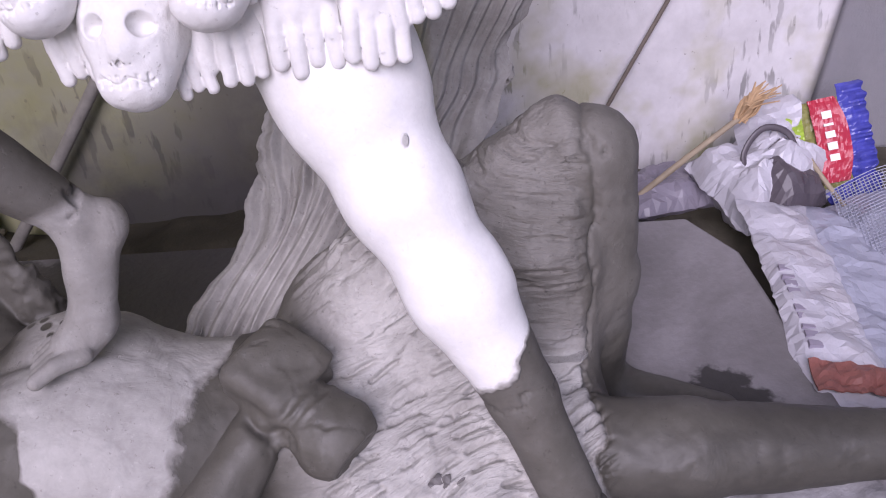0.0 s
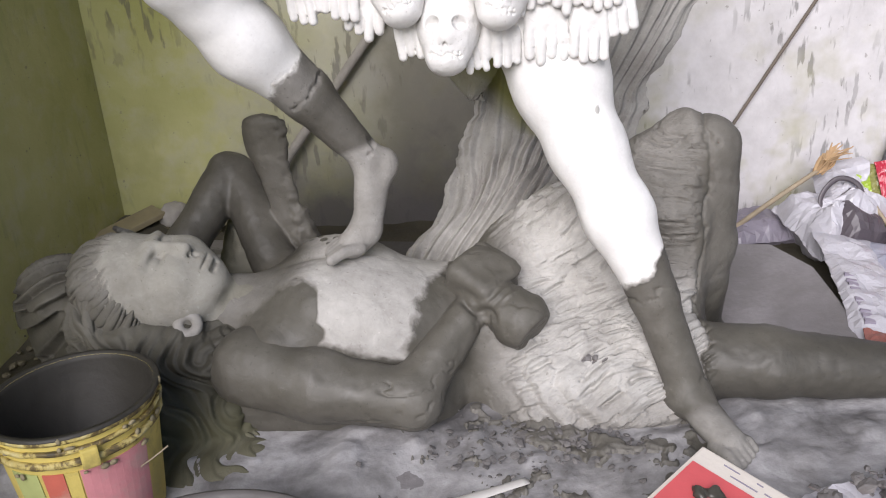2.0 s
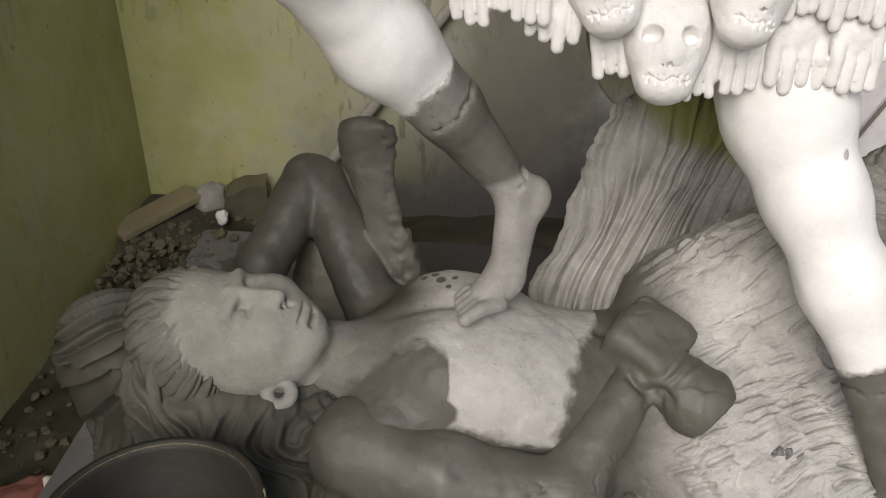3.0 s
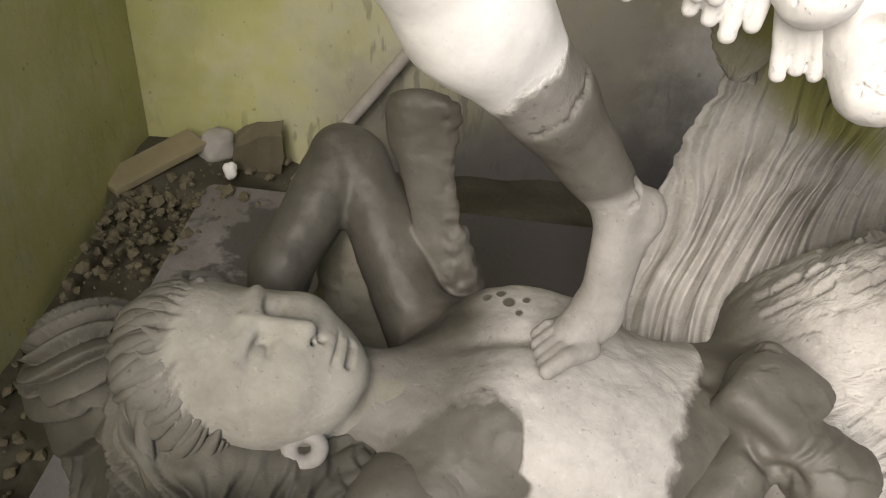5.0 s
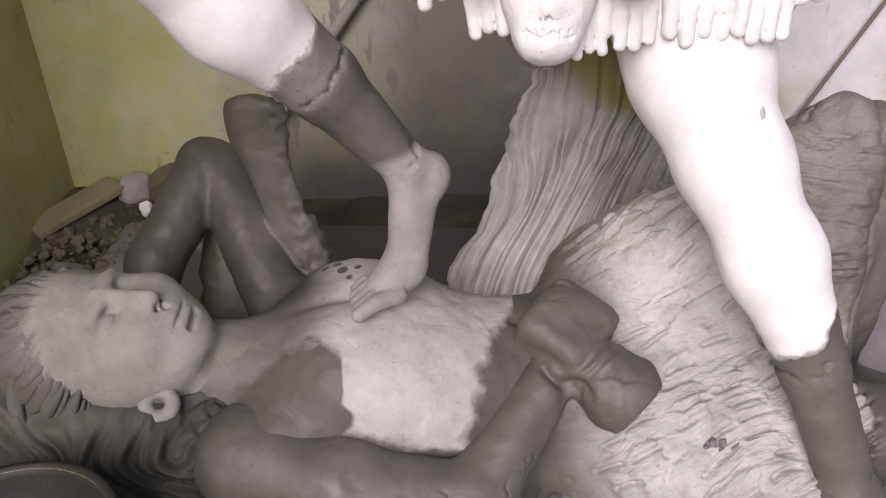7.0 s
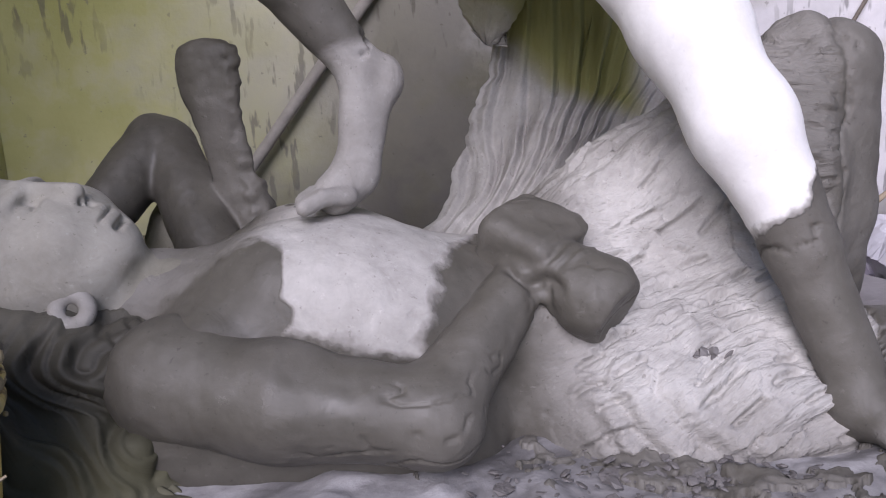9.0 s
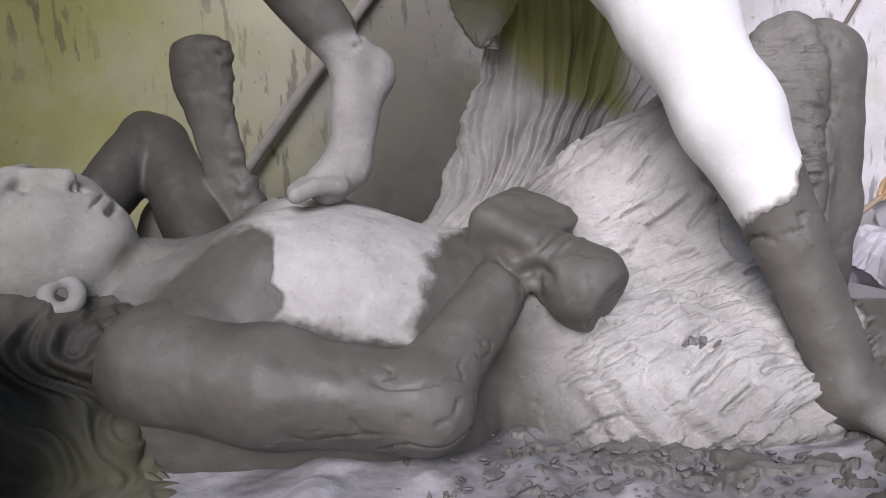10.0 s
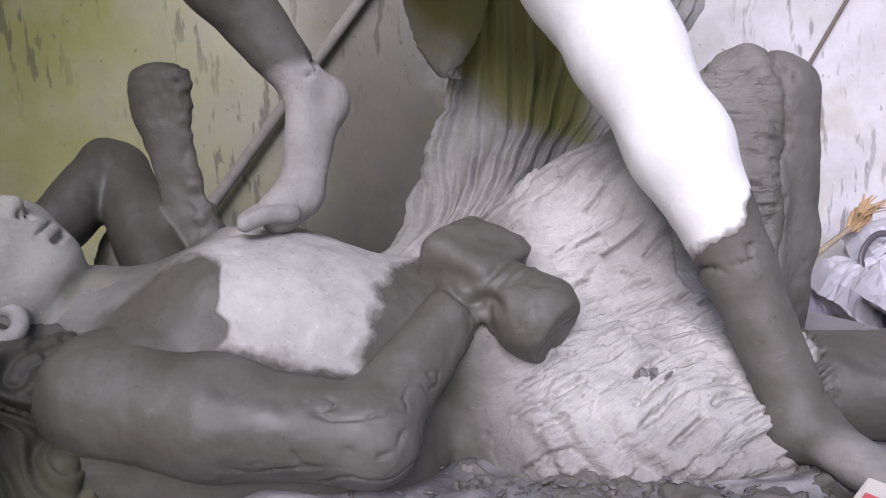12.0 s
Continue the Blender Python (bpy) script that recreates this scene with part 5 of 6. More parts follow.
# ---- loose things ----
def curved_panel(r_at, a0, a1, z0, z1, thick, n=10):
    """A printed panel lying on the bucket's tapered side."""
    bm = bmesh.new()
    grid = []
    for z in (z0, z1):
        grid.append([[bm.verts.new(((r_at(z) + o) * math.cos(a), (r_at(z) + o) * math.sin(a), z)) for a in np.linspace(a0, a1, n)] for o in (0.0, thick)])
    (b0, b1), (t0, t1) = grid
    for i in range(n - 1):
        bm.faces.new((b1[i], b1[i + 1], t1[i + 1], t1[i]))
        bm.faces.new((b0[i + 1], b0[i], t0[i], t0[i + 1]))
        bm.faces.new((b0[i], b0[i + 1], b1[i + 1], b1[i]))
        bm.faces.new((t0[i + 1], t0[i], t1[i], t1[i + 1]))
    bm.faces.new((b0[0], b1[0], t1[0], t0[0]))
    bm.faces.new((b0[-1], t0[-1], t1[-1], b1[-1]))
    return bm


def bucket():
    at = thing("bucket", (-0.869, 0.630, 0.084), "dirty yellow plastic paint bucket with red and pink print, clay inside", "bucket", rz=0)
    h, r_top, r_bot = 0.250, 0.139, 0.114
    r_at = lambda z: r_bot + (r_top - r_bot) * z / h
    part("body", lathe_bm([(0.0, 0.0), (r_bot - 0.006, 0.0), (r_bot, 0.006), (r_at(h - 0.05), h - 0.05), (r_at(h - 0.004), h - 0.004), (r_at(h) - 0.0015, h), (r_at(h) - 0.004, h - 0.002), (r_bot - 0.005, 0.012), (0.0, 0.010)]), BUCKET_YELLOW, at, smooth=True)
    part("clay_lining", lathe_bm([(r_at(h) + 0.0064, h - 0.003), (r_at(h) + 0.0058, h + 0.0018), (r_at(h) - 0.003, h + 0.0028), (r_at(h) - 0.006, h - 0.012), (r_at(0.03) - 0.006, 0.03), (0.05, 0.022), (0.0, 0.02)]), BUCKET_IN, at, "dark damp clay coating", True)
    for z, o, hh in ((h - 0.012, 0.006, 0.012), (h - 0.032, 0.0075, 0.008), (h - 0.058, 0.0085, 0.012)):
        ring = lathe_bm([(r_at(z) - 0.001, z), (r_at(z) + o * 0.8, z), (r_at(z) + o, z + hh * 0.3), (r_at(z) + o, z + hh * 0.7), (r_at(z) + o * 0.7, z + hh), (r_at(z) - 0.001, z + hh)], 120, True)
        for v in ring.verts:
            v.co += 0.0022 * noise.noise(v.co * 45 + Vector((z, 0, 0))) * Vector((v.co.x, v.co.y, 0.05)).normalized() + Vector((0, 0, 0.0015 * noise.noise(v.co * 30)))
        part("rim_ring", ring, BUCKET_RIM, at, "paint-crusted yellow rim ring", True)
    for a0, a1, mat in ((-1.32, -1.17, BUCKET_YELLOW), (-1.60, -1.34, BUCKET_RED), (-1.15, -0.25, BUCKET_PINK), (-2.05, -1.66, BUCKET_GREEN)):
        part("printed_panel", curved_panel(r_at, a0, a1, 0.02, h - 0.072, 0.0015), mat, at)
    lug = part("handle_lug", box_bm((-0.014, -0.008, -0.018), (0.014, 0.010, 0.018), 0.004), BUCKET_YELLOW, at)
    lug.matrix_basis = pose((r_top + 0.004) * math.cos(-1.0), (r_top + 0.004) * math.sin(-1.0), h - 0.045, 0, 0, 33)
    part("bail_wire", tube_bm([(0.118, -0.05, h - 0.12), (0.135, -0.03, h - 0.115), (0.155, -0.012, h - 0.105)], (0.0015, 0.0015), 6, 8), WOOD, at, "bent wire end")
    rng = random.Random(3)
    bm = bmesh.new()
    for i in range(26):
        a, z = rng.uniform(-2.6, 0.6), rng.choice((h - 0.004, h - 0.02, h - 0.045, h - 0.03, h - 0.075))
        r = r_at(z) + 0.006
        m = Matrix.Translation((r * math.cos(a), r * math.sin(a), z)) @ Matrix.Rotation(a, 4, "Z") @ Matrix.Diagonal((0.003, rng.uniform(0.004, 0.012), rng.uniform(0.003, 0.008), 1))
        bmesh.ops.create_icosphere(bm, subdivisions=1, radius=1.0, matrix=m)
    tagged(part("splash_crust", bm, PLANK, at, "dried clay splashes", True), kind="stuff")


def card_box():
    at = thing("card_box", (0.245, 0.655, 0.118), "red and cream printed cardboard box lid lying tilted on the clay", "box", rz=-34)
    at.matrix_world = pose(0.225, 0.700, 0.152, -4, 11, -40)
    part("tray", box_bm((0.0, -0.24, -0.022), (0.30, 0.0, 0.0), 0.004), CARD_CREAM, at)
    part("red_panel", box_bm((0.008, -0.232, 0.0005), (0.292, -0.055, 0.0022)), CARD_RED, at, "glossy red printed panel")
    for i, (x, y, w) in enumerate(((0.05, -0.018, 0.03), (0.11, -0.016, 0.012), (0.13, -0.03, 0.05), (0.20, -0.022, 0.035), (0.07, -0.036, 0.05), (0.17, -0.040, 0.06))):
        part("print_line", box_bm((x, y - 0.002, 0.0005), (x + w, y + 0.001, 0.0014)), INK_GREY, at)
    rng = random.Random(5)
    s = Sculpt((0.0, -0.24, -0.01), (0.30, 0.02, 0.08), 0.005)
    for i in range(26):
        s.ball((rng.uniform(0.05, 0.19), rng.uniform(-0.15, -0.09), 0.004), (rng.uniform(0.006, 0.018), rng.uniform(0.006, 0.014), rng.uniform(0.006, 0.014)), 0.002)
    v, f = s.skin()
    lump = clay_object("clay_lump", v, f, 0.07, 0.07, 0.1, 0.1, wet=0.7)
    lump.matrix_world = at.matrix_world.copy()
    tagged(lump, "dark damp clay lump dropped on the red box lid", "clay lump")


def chip_bm(rng, r, squash=0.6):
    bm = bmesh.new()
    bmesh.ops.create_icosphere(bm, subdivisions=1, radius=r)
    for v in bm.verts:
        v.co *= rng.uniform(0.65, 1.25)
        v.co.z *= squash
    return bm


def scatter(name, rng, count, place, size, mat, label, category, squash=0.6):
    verts, faces = [], []
    for i in range(count):
        x, y, z = place(rng)
        bm = chip_bm(rng, size(rng), squash)
        m = pose(x, y, z, rng.uniform(-30, 30), rng.uniform(-30, 30), rng.uniform(0, 360))
        b = len(verts)
        bm.verts.index_update()
        verts += [m @ v.co for v in bm.verts]
        faces += [[v.index + b for v in f.verts] for f in bm.faces]
        bm.free()
    me = bpy.data.meshes.new(name)
    me.from_pydata([tuple(v) for v in verts], [], faces)
    me.materials.append(mat)
    return tagged(new(name, me), label, category, kind="stuff")


def stick(name, pts, radii, mat, label, category):
    at = thing(name, pts[0], label, category)
    bm = tube_bm([Vector(p) - Vector(pts[0]) for p in pts], radii, 10, 24)
    part("shaft", bm, mat, at, smooth=True)
    return at


def plank(at, size, label, rot, mat=PLANK):
    ob = tagged(part("plank", box_bm((-size[0] / 2, -size[1] / 2, 0), (size[0] / 2, size[1] / 2, size[2]), 0.004), mat), label, "plank")
    ob.matrix_world = pose(*at, *rot)
    return ob


def stone(at, r, label, mat=STONE, squash=(1, 0.8, 0.7), rz=0, seed=1):
    bm = bmesh.new()
    bmesh.ops.create_icosphere(bm, subdivisions=3, radius=1.0)
    for v in bm.verts:
        p = v.co.normalized()
        v.co = p * (1 + 0.28 * noise.noise(p * 1.7 + Vector((seed * 3.1, 0, 0))) + 0.08 * noise.noise(p * 6))
        v.co = Vector((v.co.x * squash[0], v.co.y * squash[1], v.co.z * squash[2])) * r
    ob = tagged(part("stone", bm, mat, smooth=True), label, "stone")
    ob.matrix_world = pose(*at, 0, 0, rz)
    return ob


def sack(name, at, size, label, category, mat, rot, crumple=0.02, seed=0, puff=0.5):
    """A crumpled, closed plastic bag: two sheets joined round the rim."""
    nx = max(12, int(size[0] / 0.0125))
    ny = max(12, int(size[1] / 0.0125))
    rnd = random.Random(seed)
    ob = thing(name, at, label, category)
    ob.matrix_world = pose(*at, *rot)
    bm = bmesh.new()
    sheets = []
    for sgn in (1, -1):
        g = []
        for i in range(nx):
            row = []
            for j in range(ny):
                u, w = i / (nx - 1) * 2 - 1, j / (ny - 1) * 2 - 1
                rim = (1 - u ** 6) * (1 - w ** 6)
                p = Vector((u * size[0] / 2, w * size[1] / 2, 0))
                q = Vector((p.x * 9 + seed * 5.3, p.y * 9, sgn * 2.0))
                fold = 1.5 * (0.6 - abs(noise.noise(q * 0.8))) + 1.1 * (0.5 - abs(noise.noise(q * 1.7))) + 0.4 * (0.5 - abs(noise.noise(q * 3.6))) - 0.6
                p.z = sgn * (0.003 + rim * (size[2] * puff + crumple * fold))
                p.x += 0.7 * crumple * noise.noise(q * 0.9 + Vector((9, 0, 0))) + rnd.uniform(-0.003, 0.003)
                p.y += 0.7 * crumple * noise.noise(q * 0.9 + Vector((0, 9, 0))) + rnd.uniform(-0.003, 0.003)
                row.append(bm.verts.new(p))
            g.append(row)
        sheets.append(g)
        for i in range(nx - 1):
            for j in range(ny - 1):
                c = (g[i][j], g[i + 1][j], g[i + 1][j + 1], g[i][j + 1])
                if rnd.random() < 0.5:
                    c = c[1:] + c[:1]
                for tri in ((c[0], c[1], c[2]), (c[0], c[2], c[3])):
                    bm.faces.new(tri if sgn > 0 else tri[::-1])
    a, b = sheets
    ring = [(i, 0) for i in range(nx)] + [(nx - 1, j) for j in range(1, ny)] + [(i, ny - 1) for i in range(nx - 2, -1, -1)] + [(0, j) for j in range(ny - 2, 0, -1)]
    for (i, j), (k, l) in zip(ring, ring[1:] + ring[:1]):
        bm.faces.new((a[i][j], b[i][j], b[k][l], a[k][l]))
    part("bag_skin", bm, mat, ob)
    return ob


def mixing_pan():
    """A wide shallow pan with a rolled rim, coated with clay."""
    at = thing("mixing_pan", (-0.585, 0.305, 0.084), "wide shallow iron pan coated with damp grey clay", "pan")
    prof = [(0.0, 0.0), (0.10, 0.001), (0.17, 0.012), (0.22, 0.040), (0.255, 0.078), (0.262, 0.082), (0.269, 0.080), (0.270, 0.075), (0.265, 0.072), (0.259, 0.074), (0.225, 0.034), (0.175, 0.005), (0.10, -0.004), (0.0, -0.005)]
    shell = part("shell", lathe_bm([(r, z + 0.006) for r, z in prof[:9]] + [(r, z + 0.005) for r, z in prof[9:]], 96), IRON, at, smooth=True)
    bm = lathe_bm([(0.2585, 0.080), (0.222, 0.048), (0.172, 0.022), (0.10, 0.014), (0.0, 0.012)], 96)
    for v in bm.verts:
        r = math.hypot(v.co.x, v.co.y)
        v.co.z += (0.006 * noise.noise(v.co * 22) + 0.003 * noise.noise(v.co * 60)) * min(1.0, max(0.0, (0.25 - r) * 20)) + 0.001
    part("clay_coat", bm, SLIP_DARK, at, "smeared damp clay coat", True)


bucket()
mixing_pan()
card_box()
spat = tagged(part("spatula", tube_bm([(0, 0, 0), (0.06, 0.024, 0.002), (0.12, 0.05, 0.003), (0.165, 0.072, 0.002)], (0.012, 0.012, 0.010, 0.010), 10, 14, 0.35), SPATULA, smooth=True), "pale clay-smeared wooden modelling spatula on the slurry", "spatula")
spat.matrix_world = pose(-0.255, 0.605, 0.096)

rng = random.Random(11)
def clay_smear():
    """Damp clay trodden flat: ragged flakes with broken edges, the slurry showing between."""
    nx, ny = 300, 170
    x, y = np.meshgrid(np.linspace(-0.36, 0.30, nx), np.linspace(0.60, 0.96, ny), indexing="ij")
    p = np.stack([x.ravel(), y.ravel(), np.zeros(x.size)], 1)
    u, w = p[:, 0] + 0.03, p[:, 1] - 0.815 + 0.12 * (p[:, 0] + 0.03)
    core = np.exp(-((u / 0.13) ** 2 + (w / 0.045) ** 2))
    flakes = fbm(p, 17.0, 4) * 0.55 + fbm(p + 4.0, 48.0, 3) * 0.40
    level = flakes + 0.85 * core + 0.10 * np.exp(-((u / 0.25) ** 2 + (w / 0.10) ** 2)) - 0.46
    top = soft_step(level, 0.0, 0.05)
    p[:, 2] = slurry_height(p) - 0.003 + top * (0.008 + 0.006 * fbm(p, 33.0, 3) + 0.004 * core)
    i = np.arange(nx * ny).reshape(nx, ny)
    f = np.stack([i[:-1, :-1].ravel(), i[1:, :-1].ravel(), i[1:, 1:].ravel(), i[:-1, 1:].ravel()], 1)
    f = f[level[f].max(1) > 0]
    tagged(clay_object("clay_smear", p, f, 0.14 + 0.03 * fbm(p, 12.0, 2), 0.17, 0.05 * fbm(p, 20.0, 2), 0.2), "dark damp clay crumbled and trodden on the slurry", "clay smear", kind="stuff")


clay_smear()
scatter("clay_flakes", rng, 210, lambda r: (r.gauss(-0.04, 0.13), r.gauss(0.785, 0.06), 0.093 + 0.004 * r.random()), lambda r: 0.002 + 0.008 * r.random() ** 2, SLIP_DARK, "small damp clay flakes strewn on the slurry", "clay flakes", 0.3)
scatter("clay_clods", rng, 9, lambda r: (r.choice((0.078, 0.046, 0.034, 0.058)) + r.gauss(0, 0.006), 0.922 + r.gauss(0, 0.003), 0.203 + r.gauss(0, 0.003)), lambda r: 0.005 + 0.008 * r.random(), SLIP_DARK, "small damp clay clods stuck on the cloth", "clay clods", 0.6)
scatter("clay_chips", rng, 34, lambda r: (r.gauss(0.0, 0.11), r.gauss(0.815, 0.03), 0.090 + 0.006 * r.random()), lambda r: 0.006 + 0.012 * r.random() ** 2, SLIP_DARK, "broken damp clay chips heaped at the foot of the cloth", "clay chips", 0.35)
# rubble in the far corner
scatter("rubble", rng, 1300, lambda r: (-1.43 + abs(r.gauss(0, 0.13)), 2.12 - abs(r.gauss(0, 0.26)), 0.03 + 0.06 * r.random()), lambda r: 0.003 + 0.016 * r.random() ** 3, RUBBLE, "broken brick and plaster rubble heaped in the corner", "rubble", 0.8)
scatter("pebbles", rng, 140, lambda r: (r.uniform(-1.44, -1.20), r.uniform(0.75, 1.9), 0.012), lambda r: r.uniform(0.003, 0.014), RUBBLE, "pebbles and plaster bits on the earth floor", "pebbles", 0.7)
plank((-1.375, 1.985, 0.108), (0.26, 0.085, 0.022), "dusty tan broken plank lying on the rubble", (5, -9, 50))
stone((-1.245, 2.085, 0.118), 0.052, "rounded grey stone against the wall", STONE, (1, 0.8, 0.9), 20, 2)
stone((-1.185, 1.985, 0.105), 0.018, "small white plaster lump on the rubble", STONE_WHITE, (1, 0.8, 1.2), 10, 7)


def broken_brick():
    bm = box_bm((-0.058, -0.03, 0.0), (0.058, 0.03, 0.135))
    bmesh.ops.subdivide_edges(bm, edges=bm.edges[:], cuts=3, use_grid_fill=True)
    for v in bm.verts:
        p = v.co.copy()
        v.co += 0.010 * noise.noise_vector(p * 18) + 0.004 * noise.noise_vector(p * 60)
        v.co.z -= max(0.0, -p.x + 0.01) * 0.55 * (p.z / 0.135)
    ob = tagged(part("brick_lump", bm, RUBBLE), "broken mud-brown brick lump leaning against the wall", "brick")
    ob.matrix_world = pose(-1.145, 2.085, 0.06, 14, 6, 14)


broken_brick()
stone((-1.30, 0.95, 0.03), 0.022, "pale plaster lump on the earth floor", STONE, (1, 0.8, 0.6), 10, 9)

# poles leaning on the back wall
stick("leaning_pole", [(-1.05, 2.06, 0.03), (-0.865, 2.09, 0.255), (-0.552, 2.115, 0.645), (0.10, 2.13, 1.45)], (0.017, 0.016, 0.015), WOOD_GREY, "grey weathered bamboo pole leaning on the back wall", "pole")
stick("thin_rod", [(0.44, 2.10, 0.03), (0.626, 2.12, 0.341), (0.879, 2.135, 0.766), (1.12, 2.138, 1.17)], (0.0055, 0.0055, 0.005), WOOD_DARK, "thin dark rod leaning on the back wall", "rod")


def clay_block():
    """A rough prop of dried clay left standing under the bent arm."""
    s = Sculpt((-0.90, 1.24, 0.06), (-0.58, 1.52, 0.42), 0.005)
    s.cone((-0.780, 1.385, 0.350), (-0.782, 1.385, 0.09), 0.036, 0.090, 0.02)
    s.cone((-0.74, 1.38, 0.22), (-0.70, 1.36, 0.09), 0.04, 0.06, 0.03)
    s.below(0.079)
    v, f = s.skin()
    n = normals_of(v, f)
    v = v + n * (fbm(v, 16.0, 3) * 0.008 + fbm(v, 60.0, 2) * 0.002)[:, None]
    v[:, 2] = np.maximum(v[:, 2], 0.081)
    tagged(clay_object("clay_block", v, f, 0.20, 0.24, 0.05 * fbm(v, 10.0, 2), 0.0, 0.25), "rough tan clay block standing on the board under the bent arm", "clay block")


clay_block()

# ---- rubbish heap by the pale wall ----
def hanging_sheet():
    """A grey woven sheet that hangs beside the pale plaster, its edge leaning."""
    nx, nz = 60, 40
    bm = bmesh.new()
    grid = []
    for i in range(nx):
        row = []
        for k in range(nz):
            u, w = i / (nx - 1), k / (nz - 1)
            x = 1.062 + 0.225 * w + u * 1.2
            row.append(bm.verts.new((x, 2.118 + 0.010 * math.sin(x * 21 + 2 * w) + 0.008 * noise.noise(Vector((x * 7, w * 3, 0))), 0.012 + 1.0 * w)))
        grid.append(row)
    for i in range(nx - 1):
        for k in range(nz - 1):
            bm.faces.new((grid[i][k], grid[i + 1][k], grid[i + 1][k + 1], grid[i][k + 1]))
    bmesh.ops.solidify(bm, geom=bm.faces[:], thickness=0.004)
    tagged(part("hanging_sheet", bm, SHEET_GREY, smooth=True), "pale grey woven plastic sheet hanging against the wall", "sheet")


hanging_sheet()
brush = stick("broom_stick", [(0.585, 1.93, 0.05), (0.71, 1.92, 0.155), (0.835, 1.91, 0.255)], (0.008, 0.008, 0.007), WOOD, "thin bamboo stick with dry straw tuft on the bags", "broom")
rs = random.Random(21)
for i in range(26):
    a = rs.uniform(-0.9, 0.9)
    d = Vector((0.35 + 0.5 * rs.random(), rs.uniform(-0.4, 0.4), 0.75 + 0.4 * a)).normalized()
    p0 = Vector((0.245 + rs.uniform(-0.01, 0.02), -0.02, 0.200 + rs.uniform(-0.01, 0.01)))
    ln = rs.uniform(0.05, 0.12)
    p1 = p0 + d * ln * 0.5 + Vector((0, 0, rs.uniform(-0.01, 0.02)))
    p2 = p0 + d * ln + Vector((rs.uniform(-0.02, 0.03), 0, rs.uniform(-0.02, 0.02)))
    part("straw", tube_bm([p0, p1, p2], (0.005, rs.uniform(0.004, 0.009), 0.002), 6, 8, 0.5), STRAW, brush)
stick("short_stick", [(0.965, 1.88, 0.20), (1.01, 1.80, 0.12), (1.05, 1.72, 0.06)], (0.006, 0.006, 0.005), WOOD, "short brown stick stuck among the bags", "stick")

sack("plastic_bag", (0.90, 1.90, 0.10), (0.30, 0.24, 0.16), "crumpled white plastic bag heaped by the wall", "bag", PLASTIC_WHITE, (20, -8, 20), 0.05, 1)
sack("plastic_bag", (0.93, 1.97, 0.19), (0.16, 0.14, 0.10), "crumpled white plastic bag heaped by the wall", "bag", PLASTIC_WHITE, (55, 0, 10), 0.04, 2)
sack("mauve_bag", (0.74, 1.98, 0.045), (0.36, 0.18, 0.06), "crumpled mauve plastic sheet behind the base board", "bag", PLASTIC_MAUVE, (8, 0, 8), 0.03, 3)
sack("dark_bag", (0.92, 1.82, 0.10), (0.15, 0.14, 0.10), "dark plastic bag among the white bags", "bag", PLASTIC_BLACK, (25, 10, 30), 0.03, 4)
handle = thing("bag_handle", (0.86, 1.83, 0.12), "dark plastic strap looped over the bags", "strap")
part("strap", tube_bm([(-0.02, 0, 0.0), (-0.03, 0.02, 0.07), (0.02, 0.04, 0.12), (0.08, 0.03, 0.10), (0.10, 0.0, 0.02)], (0.007, 0.008, 0.007), 8, 24, 0.35, (0, -1, 0.3)), PLASTIC_BLACK, handle, smooth=True)
part("strap", tube_bm([(0.02, -0.01, -0.01), (0.02, 0.02, 0.05), (0.06, 0.03, 0.09)], (0.006, 0.007, 0.006), 8, 16, 0.35, (0, -1, 0.3)), PLASTIC_BLACK, handle, smooth=True)

# printed white sack hanging over the edge of the base board
white = sack("printed_sack", (0.815, 1.44, 0.080), (0.155, 0.66, 0.03), "crumpled white woven sack with grey print on the board's edge", "sack", PLASTIC_WHITE, (3, 9, -9), 0.018, 6)
rs = random.Random(8)
for i in range(10):
    part("print_bar", box_bm((-0.058, 0.02 - i * 0.026, 0.010), (-0.034, 0.036 - i * 0.026 - 0.008 * (i % 3 == 1), 0.027)), INK_GREY, white)
sack("grey_sheet", (0.945, 1.40, 0.045), (0.17, 0.72, 0.03), "grey blue plastic sheet beside the white sack", "plastic sheet", PLASTIC_GREY, (3, 12, -10), 0.016, 9)

# bright foil packet: a red shield on lime green, blue crimped edge
foil = thing("foil_packet", (1.02, 1.90, 0.22), "printed foil packet, red on lime green with a crimped blue edge", "packet")
foil.matrix_world = pose(1.050, 1.89, 0.172, 60, 0, -14) @ Matrix.Rotation(radians(12), 4, "Z")


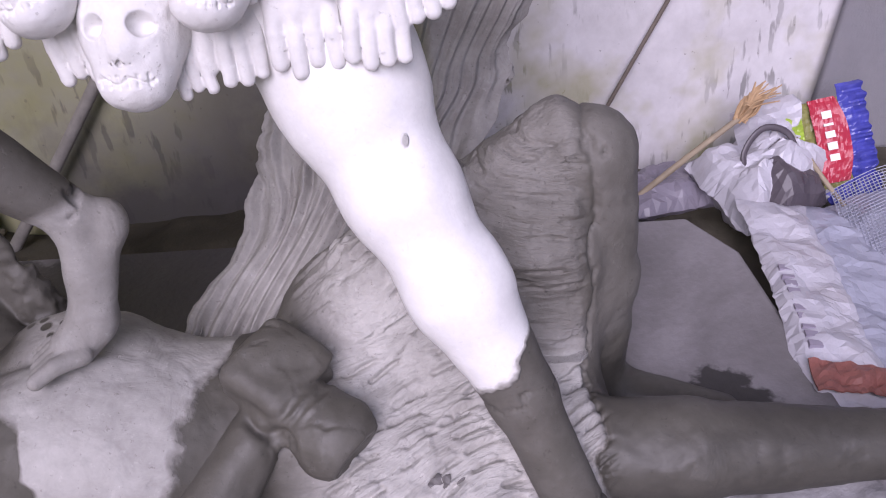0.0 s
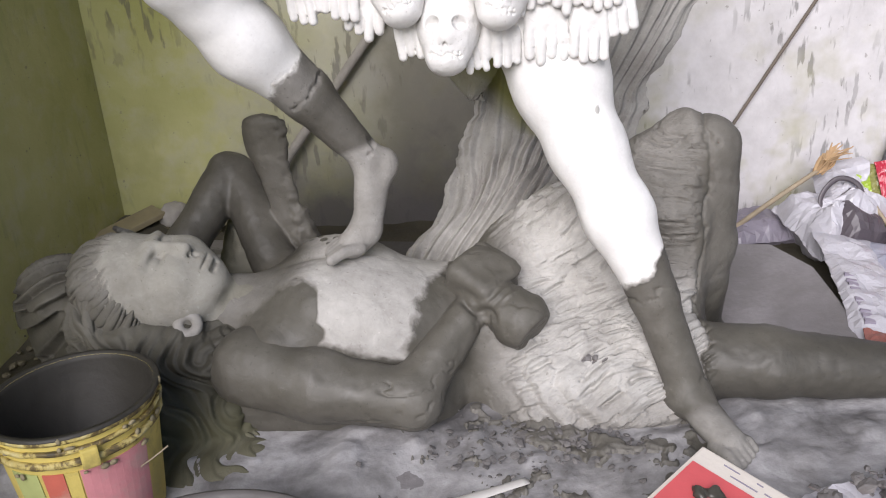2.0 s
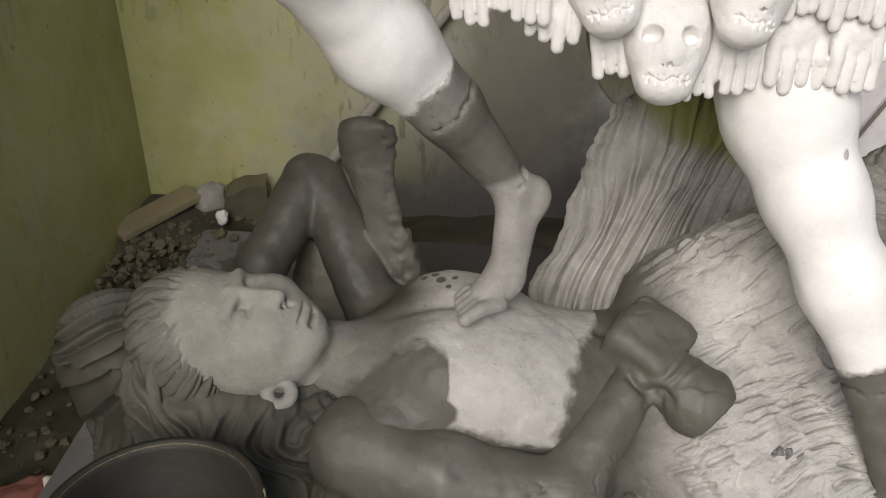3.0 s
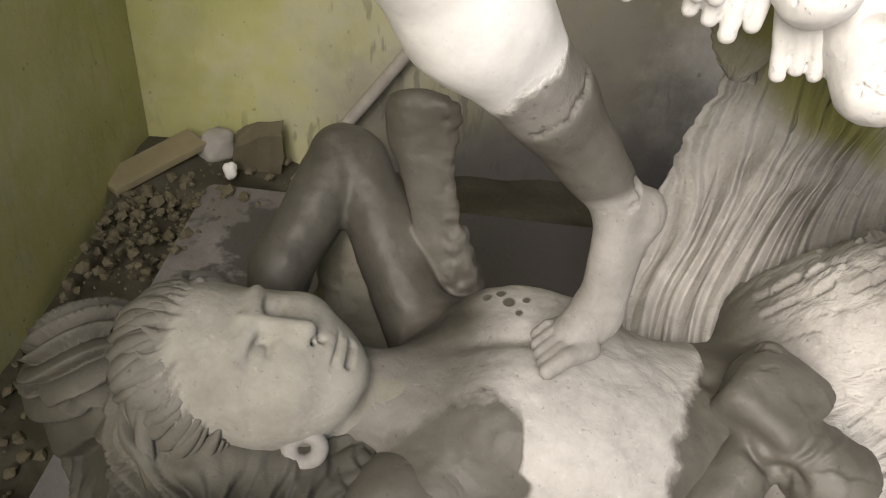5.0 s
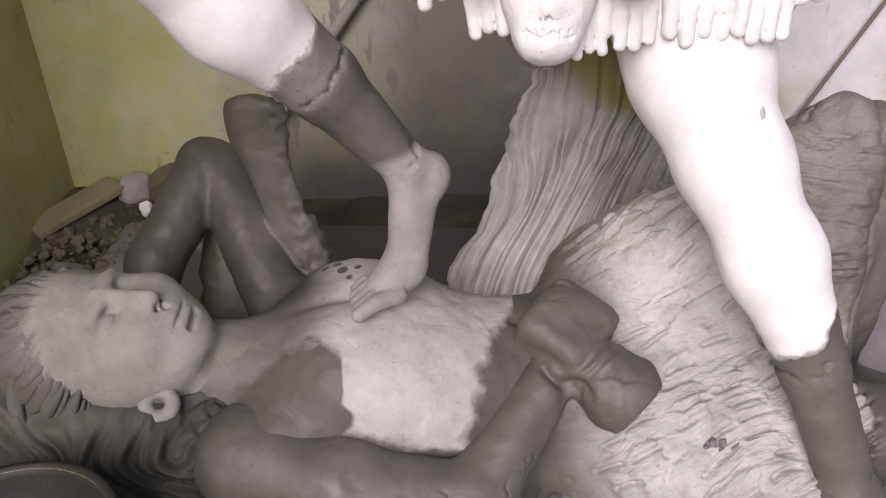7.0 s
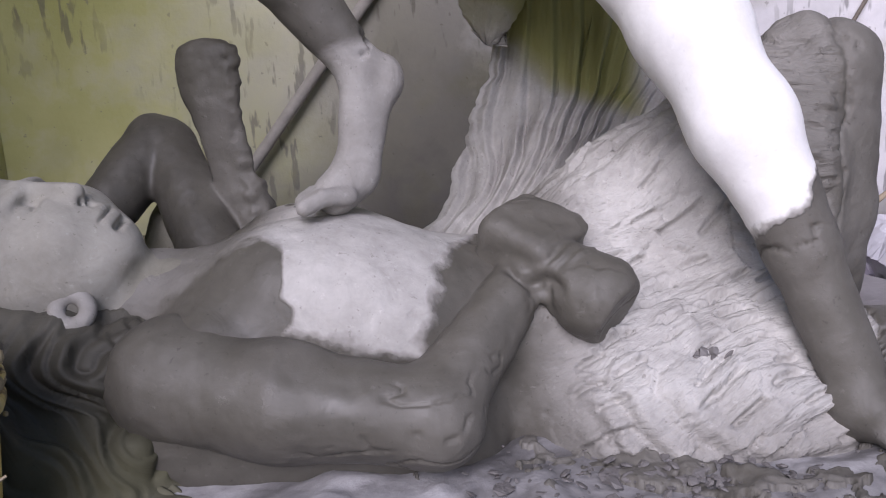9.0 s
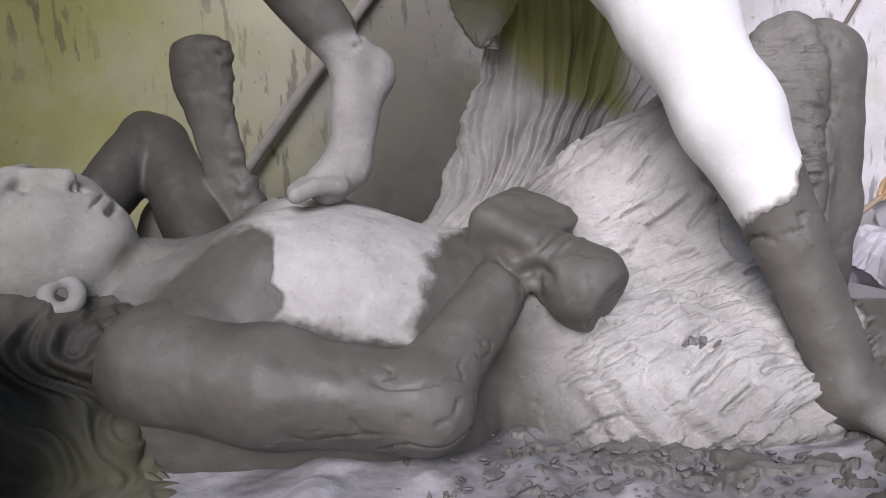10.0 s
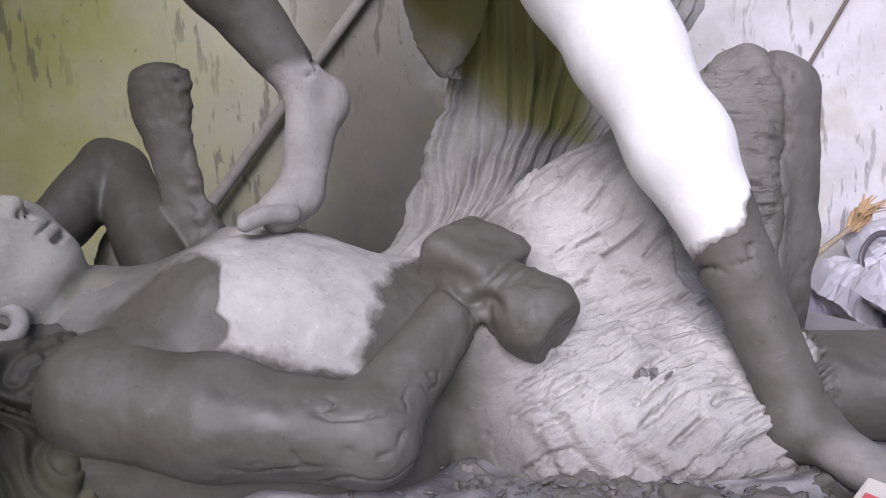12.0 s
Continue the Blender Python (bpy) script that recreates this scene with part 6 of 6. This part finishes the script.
def quilt(w, h, thick, seed, nx=16, ny=20, amp=0.006):
    bm = bmesh.new()
    top, bot = [], []
    for i in range(nx):
        a, b = [], []
        for j in range(ny):
            x, y = (i / (nx - 1) - 0.5) * w, (j / (ny - 1) - 0.5) * h
            z = amp * 2 * noise.noise(Vector((x * 34 + seed, y * 34, seed))) + amp * noise.noise(Vector((x * 80, y * 80, seed)))
            a.append(bm.verts.new((x, y, z + thick)))
            b.append(bm.verts.new((x, y, z)))
        top.append(a)
        bot.append(b)
    for i in range(nx - 1):
        for j in range(ny - 1):
            bm.faces.new((top[i][j], top[i + 1][j], top[i + 1][j + 1], top[i][j + 1]))
            bm.faces.new((bot[i][j + 1], bot[i + 1][j + 1], bot[i + 1][j], bot[i][j]))
    for j in range(ny - 1):
        bm.faces.new((top[0][j + 1], bot[0][j + 1], bot[0][j], top[0][j]))
        bm.faces.new((top[-1][j], bot[-1][j], bot[-1][j + 1], top[-1][j + 1]))
    for i in range(nx - 1):
        bm.faces.new((top[i][0], bot[i][0], bot[i + 1][0], top[i + 1][0]))
        bm.faces.new((top[i + 1][-1], bot[i + 1][-1], bot[i][-1], top[i][-1]))
    return bm


def at_local(ob, x, y, z, rx=0, ry=0, rz=0):
    ob.matrix_basis = pose(x, y, z, rx, ry, rz)
    return ob


def shield(w, h):
    """A panel whose left and right sides bow, narrower at its ends."""
    bm = quilt(w, h, 0.004, 4, 16, 24, 0.003)
    for v in bm.verts:
        v.co.x = v.co.x * (1 - 0.9 * (v.co.y / h) ** 2) + 0.012 * (1 - (2 * v.co.y / h) ** 2)
    return bm


at_local(part("olive_panel", quilt(0.15, 0.23, 0.004, 2, 22, 30, 0.007), FOIL_OLIVE, foil, "olive printed back"), -0.035, -0.01, 0)
at_local(part("lime_panel", quilt(0.060, 0.085, 0.004, 3, 16, 20, 0.008), FOIL_GREEN, foil, "lime green print"), -0.080, 0.040, 0.012)
at_local(part("red_shield", shield(0.078, 0.205), FOIL_RED, foil, "red printed shield"), 0.0, 0.005, 0.015)


def crimp(w, h, seed):
    """A strip of foil pleated along its length, ragged at its outer edge."""
    bm = quilt(w, h, 0.003, seed, 9, 60, 0.005)
    for v in bm.verts:
        u = v.co.x / w + 0.5
        v.co.z += 0.010 * u * math.sin(v.co.y * 260 + 3 * noise.noise(Vector((v.co.y * 20, seed, 0))))
        v.co.x += 0.012 * u * noise.noise(Vector((v.co.y * 45, seed, 3)))
    return bm


at_local(part("blue_edge", crimp(0.060, 0.28, 5), FOIL_BLUE, foil, "crimped blue foil edge"), 0.070, -0.005, 0.008)
at_local(part("blue_edge", crimp(0.055, 0.11, 7), FOIL_BLUE, foil, "crimped blue foil edge"), 0.030, -0.128, 0.006, 0, 0, -70)
# the shield's mark, as plain white bars
for y0, w in ((0.066, 0.018), (0.042, 0.006), (0.018, 0.016), (-0.010, 0.018), (-0.038, 0.016)):
    at_local(part("print_bar", box_bm((-0.011, -w / 2, -0.004), (0.011, w / 2, 0.0012)), INK_WHITE, foil), 0.006, y0, 0.0225)

at_local(part("red_print", quilt(0.135, 0.075, 0.003, 6, 18, 10, 0.006), RUST_RED, white, "rust red printed end"), -0.004, -0.288, 0.022)

# torn net beside the packet
net = thing("plastic_net", (1.06, 1.50, 0.05), "grey plastic net sheet on the rubbish", "net")
net.matrix_world = pose(1.075, 1.60, 0.10, 22, -30, -20)
for i in range(25):
    u = -0.10 + i * 0.2 / 24
    part("net_strand", tube_bm([(u, -0.16, 0), (u + 0.005, 0, 0.012), (u, 0.16, 0)], (0.0011, 0.0011), 4, 5), PLASTIC_GREY, net)
for i in range(37):
    u = -0.16 + i * 0.32 / 36
    part("net_strand", tube_bm([(-0.10, u, 0), (0, u + 0.004, 0.011), (0.10, u, 0)], (0.0011, 0.0011), 4, 5), PLASTIC_GREY, net)
sack("dark_sheet", (1.06, 1.58, 0.055), (0.22, 0.36, 0.03), "dark grey plastic sheet under the net", "plastic sheet", PLASTIC_GREY, (14, -24, -18), 0.02, 12)

# torn printed packet on the earth floor by the green wall
torn = thing("torn_packet", (-1.27, 0.87, 0.03), "torn foil packet, red, white and dark teal, on the floor", "packet")
torn.matrix_world = pose(-1.265, 0.90, 0.035, 6, -5, 28)
at_local(part("red_end", quilt(0.12, 0.07, 0.004, 12), RUST_RED, torn, "red printed end", True), 0.0, 0.045, 0)
at_local(part("white_band", quilt(0.12, 0.014, 0.004, 12, 12, 6), INK_WHITE, torn, "white band", True), 0.0, 0.0, 0.002)
at_local(part("teal_end", quilt(0.12, 0.10, 0.004, 14), FOIL_TEAL, torn, "dark teal printed end", True), 0.0, -0.06, 0)
for i in range(3):
    at_local(part("print_bar", box_bm((-0.012, -0.010, 0), (0.012, 0.010, 0.0015)), INK_WHITE, torn), -0.02 + i * 0.028, -0.055, 0.008)
at_local(part("cream_side", quilt(0.035, 0.16, 0.004, 15), CARD_CREAM, torn, "crumpled cream side", True), 0.075, -0.02, 0.004)

# crumpled white bag with clay on it, in front of the box
sack("clay_bag", (0.50, 0.575, 0.105), (0.24, 0.16, 0.03), "crumpled white plastic bag smeared with dark clay", "bag", PLASTIC_WHITE, (2, -4, 24), 0.03, 15)
scatter("clay_crumbs", rng, 60, lambda r: (r.gauss(0.50, 0.05), r.gauss(0.575, 0.03), 0.150 + 0.01 * r.random()), lambda r: 0.005 + 0.016 * r.random() ** 2, SLIP_DARK, "dark clay crumbs heaped on the white bag", "clay crumbs", 0.5)
